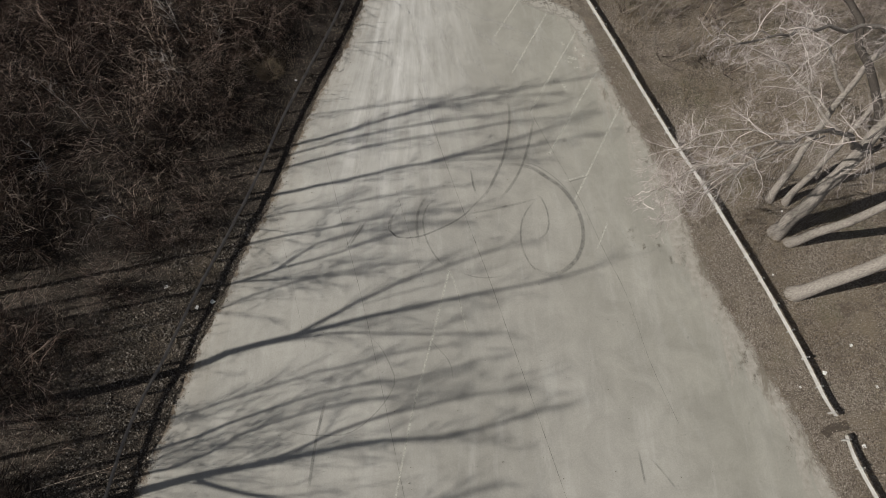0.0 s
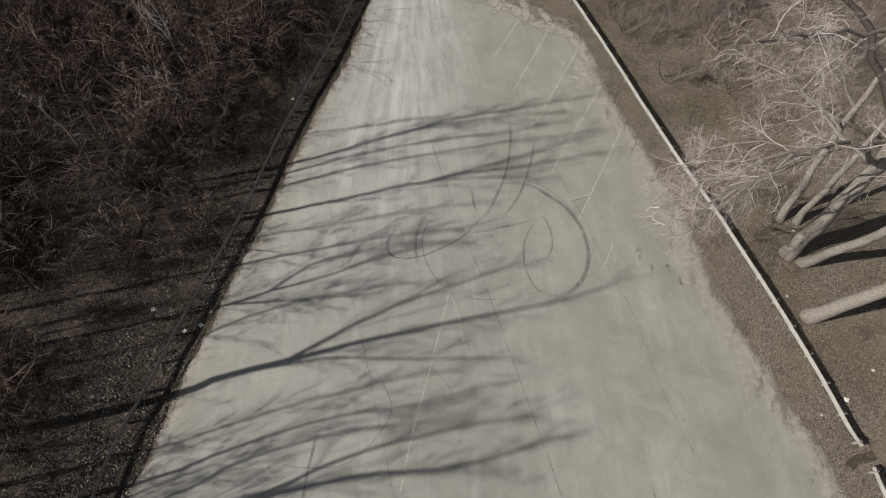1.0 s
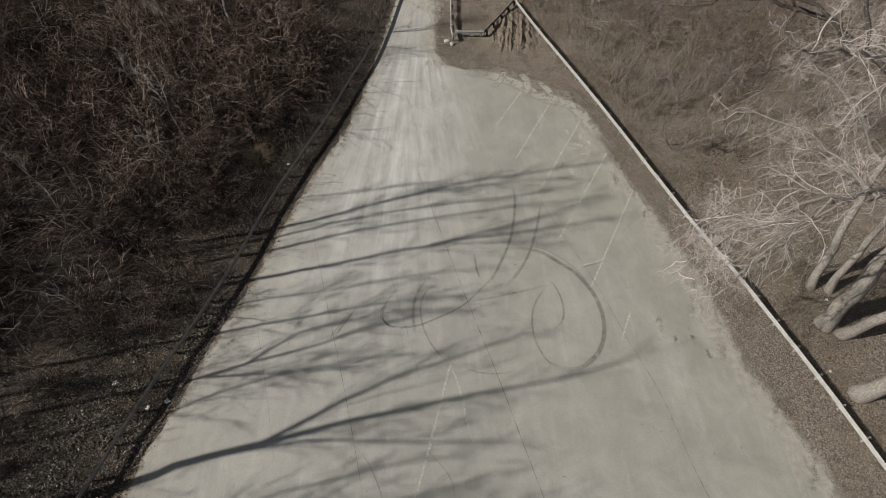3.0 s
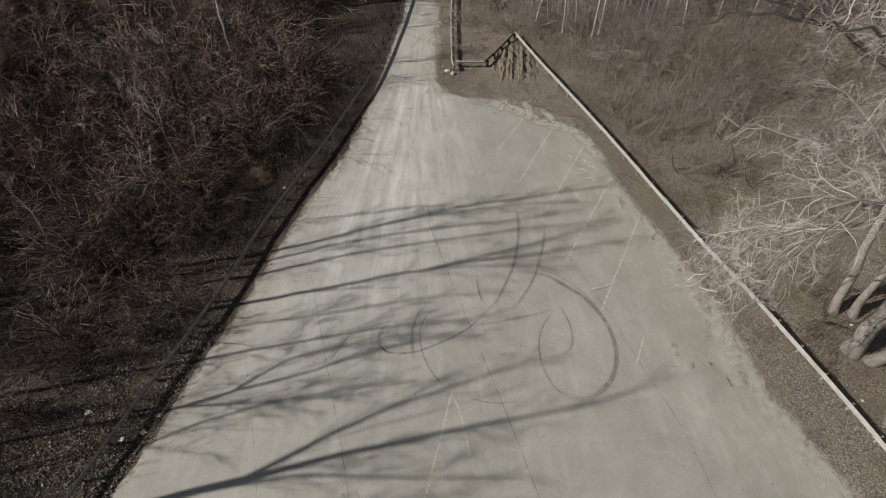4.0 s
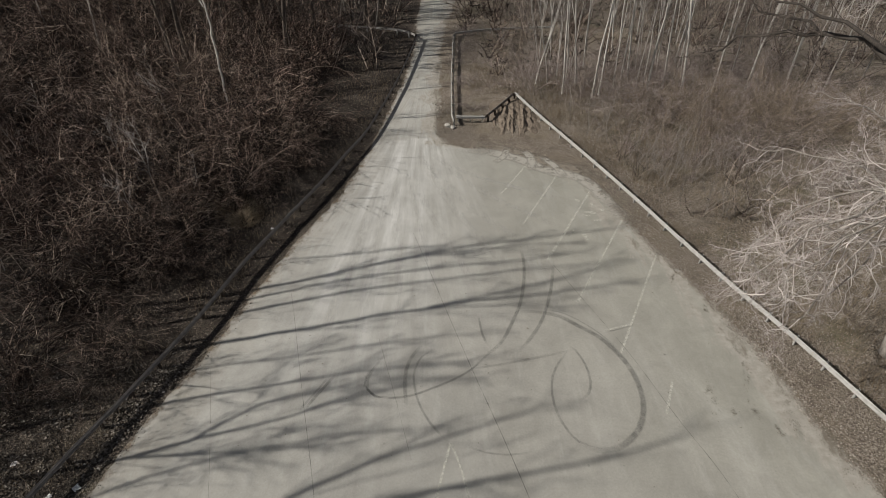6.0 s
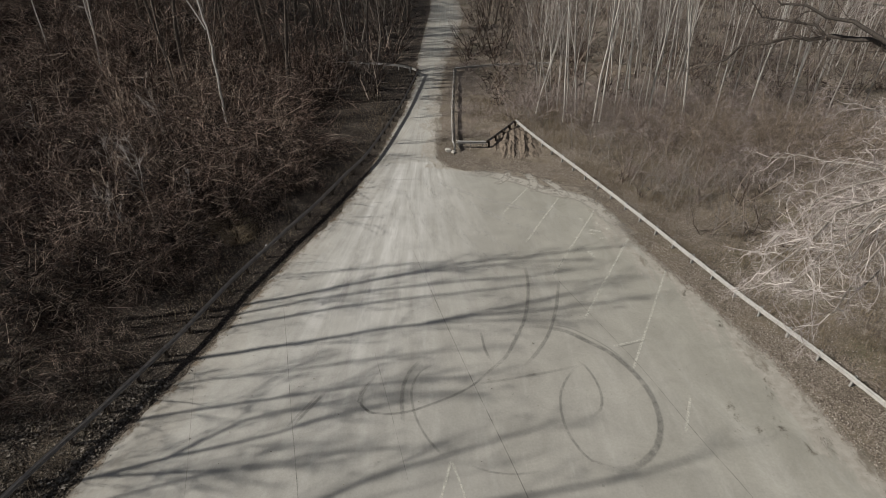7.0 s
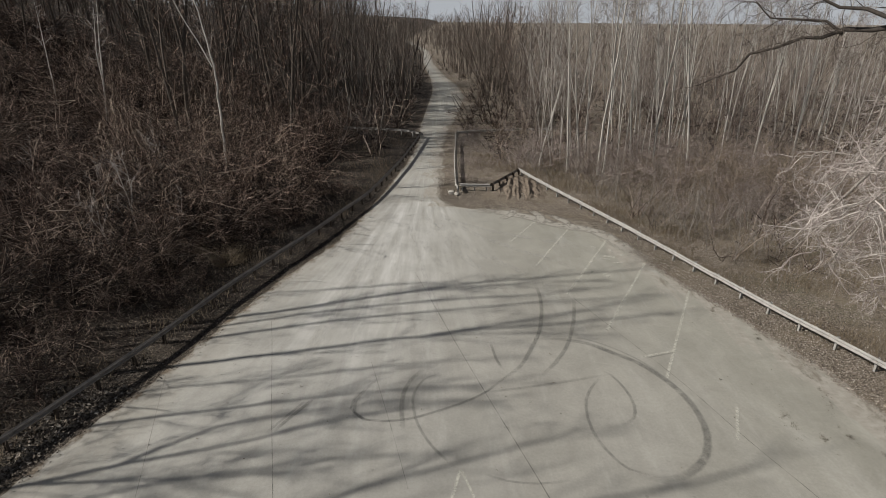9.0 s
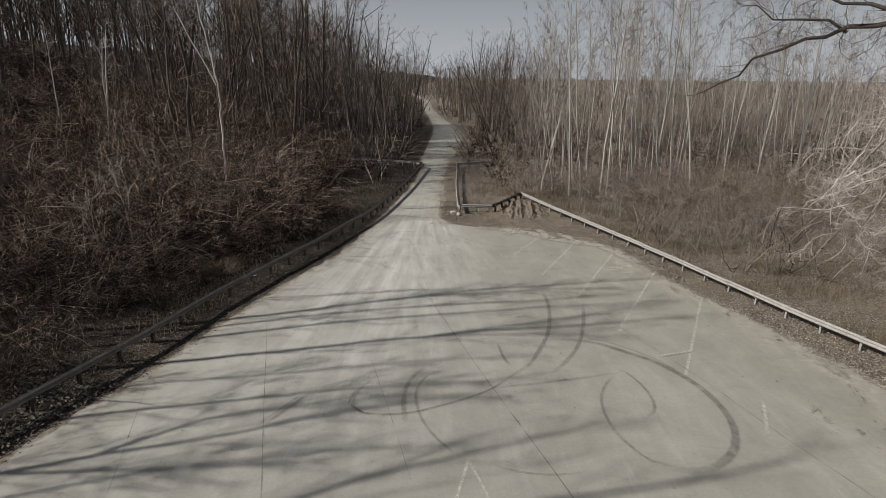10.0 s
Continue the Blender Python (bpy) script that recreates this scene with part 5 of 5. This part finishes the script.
def rubble(x, y, r, seed, label):
    rng = random.Random(seed)
    bm = bmesh.new()
    bmesh.ops.create_icosphere(bm, subdivisions=2, radius=r)
    for v in bm.verts:
        v.co *= 1 + 0.35 * noise.noise(v.co * (1.5 / r) + Vector((seed, 0, 0)))
        v.co.z *= 0.7
    me = bpy.data.meshes.new("rubble_block")
    bm.to_mesh(me)
    bm.free()
    me.materials.append(STONE)
    ob = tagged(new("rubble_block", me), label, "stone")
    ob.matrix_basis = pose(x, y, 0.0 + r * 0.35, 0, 0, rng.uniform(0, 360))


rubble(0.35, 46.6, 0.3, 3, "pale broken concrete block beside the guardrail end")
rubble(0.85, 46.3, 0.22, 4, "small pale broken concrete block on the verge")


def scatter(name, count, where, make, material, label, category, seed):
    rng = random.Random(seed)
    verts, faces = [], []
    made = 0
    while made < count:
        got = where(rng)
        if got is None:
            continue
        made += 1
        make(rng, got[0], got[1], ground_height(*got) if len(got) == 2 else got[2], verts, faces)
    tagged(new(name, mesh_of(name, verts, faces, material)), label, category, kind="stuff")


def leaf(rng, x, y, z, verts, faces, size=1.0):
    s, a = size * rng.uniform(0.02, 0.05), rng.uniform(0, 6.283)
    c, d = math.cos(a) * s, math.sin(a) * s
    up, tip = size * rng.uniform(0.01, 0.06), size * rng.uniform(-0.01, 0.05)
    o = len(verts)
    z += size * rng.uniform(0.0, 0.03)
    verts += [(x - c, y - d, z + tip), (x - d * 0.6, y + c * 0.6, z + up), (x + c, y + d, z + tip * 0.5), (x + d * 0.6, y - c * 0.6, z + up * 0.4)]
    faces += [(o, o + 2, o + 1), (o, o + 3, o + 2)]


def stalk(rng, x, y, z, verts, faces):
    h, r = rng.uniform(0.2, 0.75), rng.uniform(0.006, 0.013)
    a, b = rng.gauss(0, 0.3) * h, rng.gauss(0, 0.3) * h
    o = len(verts)
    verts += [(x - r, y - r, z - 0.02), (x + r, y - r, z - 0.02), (x, y + r, z - 0.02), (x + a, y + b, z + h)]
    faces += [(o, o + 1, o + 3), (o + 1, o + 2, o + 3), (o + 2, o, o + 3)]


def right_verge(rng):
    y = rng.uniform(-4, 52)
    return along(RIGHT_EDGE, y) + abs(rng.gauss(0.2, 2.4)) - 0.5, y


def left_verge(rng):
    y = rng.uniform(-4, 60) if rng.random() < 0.85 else rng.uniform(-4, 20)
    wave = 0.5 * noise.noise(Vector((y * 0.5, 1.7, 3))) + 0.25 * noise.noise(Vector((y * 1.9, 4.1, 3)))
    return along(LEFT_EDGE, y) - 0.25 + wave - abs(rng.gauss(0, 4.5)) + rng.gauss(0, 0.3), y


def right_field(rng):
    y = rng.uniform(-2, 62)
    x = (along(RIGHT_RAIL, y) if y < 53.8 else 2.5) + 0.4 + abs(rng.gauss(0, 11))
    return (x, y) if noise.noise(Vector((x * 0.25, y * 0.25, 3))) > rng.uniform(-0.5, 0.25) else None


def left_field(rng):
    y = rng.uniform(-2, 76)
    x = along(LEFT_EDGE, y) - 1.4 - abs(rng.gauss(0, 7))
    return (x, y) if noise.noise(Vector((x * 0.25, y * 0.25, 6))) > rng.uniform(-0.3, 0.4) else None


scatter("leaf_litter", 48000, right_verge, leaf, LEAVES, "curled brown fallen leaves on the verge", "leaf litter", 101)
scatter("leaf_litter", 40000, left_verge, leaf, LEAVES_DEEP_SHADE, "fallen leaves coloured dark for shade under the brush", "leaf litter", 102)


def left_near(rng):
    y = rng.uniform(-4, 18)
    x = along(LEFT_EDGE, y) - 0.3 - abs(rng.gauss(0, 4.5))
    return (x, y) if noise.noise(Vector((x * 0.5, y * 0.5, 2))) + 0.5 * noise.noise(Vector((x * 1.7, y * 1.7, 5))) > rng.uniform(-0.25, 0.3) else None


scatter("leaf_litter", 13000, left_near, lambda *a: leaf(*a, 1.8), LEAVES_SHADE, "curled fallen leaves coloured for shade beside the guardrail", "leaf litter", 107)


def right_floor(rng):
    y = rng.uniform(-2, 56)
    return (along(RIGHT_RAIL, y) if y < 53.8 else 7.4) + 0.3 + abs(rng.gauss(0, 8)), y


scatter("leaf_litter", 40000, right_floor, leaf, LEAVES, "curled brown fallen leaves on the field floor", "leaf litter", 106)
scatter("dry_grass", 26000, right_field, stalk, STRAW, "thin dry straw-coloured grass and weed stalks", "dry grass", 103)
scatter("dry_grass", 6000, left_field, stalk, STRAW, "thin dry weed stalks beside the brush", "dry grass", 104)


# ---- small things on the ground ----
def weed_patch(x, y, size, seed):
    rng = random.Random(seed)
    verts, faces = [], []
    for _ in range(int(420 * size)):
        u, v = rng.gauss(0, 0.13) * size, rng.gauss(0, 0.5) * size
        px, py = u + 0.3 * v, v - 0.3 * u
        if noise.noise(Vector((px * 3, py * 3, seed))) < 0.02:
            continue
        leaf(rng, px, py, 0.006, verts, faces, 0.45)
    ob = tagged(new("weed_patch", mesh_of("weed_patch", verts, faces, WEED)), "flat clump of dead weeds on sandy asphalt", "weeds", "weed patches", "stuff")
    ob.matrix_basis = pose(x, y, 0.0, 0, 0, rng.uniform(-15, 25))


for k, (x, y, size) in enumerate(((13.5, 16.0, 1.0), (16.1, 18.8, 0.9), (15.9, 17.3, 0.8), (15.4, 15.4, 0.6), (17.1, 15.7, 1.3), (17.0, 14.5, 1.2), (18.0, 13.7, 1.4),
                                  (18.4, 12.6, 1.3), (19.0, 11.6, 1.2), (14.3, 15.0, 0.5), (16.1, 14.2, 0.6), (18.8, 10.4, 1.0), (19.9, 7.5, 1.1), (19.4, 6.7, 0.9), (21.4, 2.0, 1.1),
                                  (22.0, 3.7, 0.9), (20.2, 6.0, 0.7), (16.4, 20.6, 0.7), (15.6, 22.4, 0.6), (14.6, 25.2, 0.6), (8.4, 39.0, 0.9), (11.0, 37.9, 1.0), (12.4, 34.6, 0.6))):
    weed_patch(x, y, size, 200 + k)


def paper(x, y, size, seed, z=0.02):
    """A crumpled scrap."""
    rng = random.Random(seed)
    bm = bmesh.new()
    bmesh.ops.create_grid(bm, x_segments=5, y_segments=4, size=size)
    for v in bm.verts:
        v.co += Vector((rng.gauss(0, 0.1), rng.gauss(0, 0.1), abs(rng.gauss(0, 0.35)))) * size
    me = bpy.data.meshes.new("paper_scrap")
    bm.to_mesh(me)
    bm.free()
    me.materials.append(LITTER_WHITE)
    ob = tagged(new("paper_scrap", me), "crumpled white paper scrap lying in leaf litter", "litter", "paper scraps")
    ob.matrix_basis = pose(x, y, ground_height(x, y) + z, 0, 0, rng.uniform(0, 360))


for k, (x, y, size) in enumerate(((24.7, 6.2, 0.13), (25.9, 1.7, 0.11), (-15.9, 11.2, 0.14), (-16.9, 10.8, 0.12), (-19.3, 12.3, 0.12), (27.0, 8.0, 0.09), (27.9, 5.3, 0.09), (22.9, 5.3, 0.07),
                                  (-12.1, 30.2, 0.10), (24.9, 18.0, 0.08), (23.0, 13.0, 0.07))):
    paper(x, y, size, 300 + k)


def tussock(x, y, radius, seed):
    rng = random.Random(seed)
    t = Tubes()
    for _ in range(420):
        a, d = rng.uniform(0, 6.283), radius * math.sqrt(rng.random())
        h = rng.uniform(0.5, 1.0) * (1.1 - 0.5 * d / radius)
        pts = bent(rng, (d * math.cos(a), d * math.sin(a), -0.05), (0.5 * math.cos(a), 0.5 * math.sin(a), 1.0), h * 1.3, 3, 0.15, -0.35)
        t.add(pts, (0.012, 0.011, 0.009, 0.004), 3)
    ob = tagged(new("grass_tussock", t.mesh("grass_tussock", STRAW)), "mounded tussock of pale dry grass", "grass")
    ob.matrix_basis = pose(x, y, ground_height(x, y))


tussock(-15.0, 32.2, 1.5, 401)
tussock(-16.1, 33.4, 1.2, 402)
tussock(-14.3, 31.0, 0.9, 403)


def on_lot(rng):
    y = rng.uniform(-4, 44)
    return rng.uniform(along(LEFT_EDGE, y) + 1, along(RIGHT_EDGE, y) - 1), y, 0.004


scatter("pavement_debris", 170, on_lot, leaf, WEED, "scattered dead leaves and bits on asphalt", "debris", 105)


# leaning white birch over the brush edge
def leaning_birch(points, radius, seed, twigs=6):
    rng = random.Random(seed)
    root = tagged(new("birch"), "leaning white birch stem with fine twigs", "tree", "birches")
    base = Vector((points[0][0], points[0][1], 0))
    root.location = base
    trunk, crown = Tubes(), Tubes()
    pts = arc_of([tuple(Vector(p) - base) for p in points], 0.9, rng, 0.05)
    trunk.add(pts, taper(pts, radius, 0.02), 6)
    sprays(rng, crown, pts, twigs, 2.2, 0.014, 45, -0.03, 3, 0.55, 3, 0.2, 0.3)
    part("trunk", trunk.mesh("trunk", BARK_WHITE, True), root)
    tagged(part("crown", crown.mesh("crown", TWIG_PALE), root), kind="stuff")


leaning_birch([(-22.6, 17.0, -0.2), (-22.0, 16.2, 3.4), (-20.6, 14.6, 6.2), (-19.9, 13.9, 7.0)], 0.045, 501, 4)
leaning_birch([(-19.5, 46.0, -0.2), (-19.45, 45.9, 6.7), (-19.1, 44.9, 12.0), (-20.0, 45.2, 17.0), (-20.4, 45.4, 20.0)], 0.115, 504, 22)
leaning_birch([(-19.2, 45.1, 11.0), (-20.6, 45.0, 14.0), (-22.0, 45.0, 17.5)], 0.05, 505, 20)
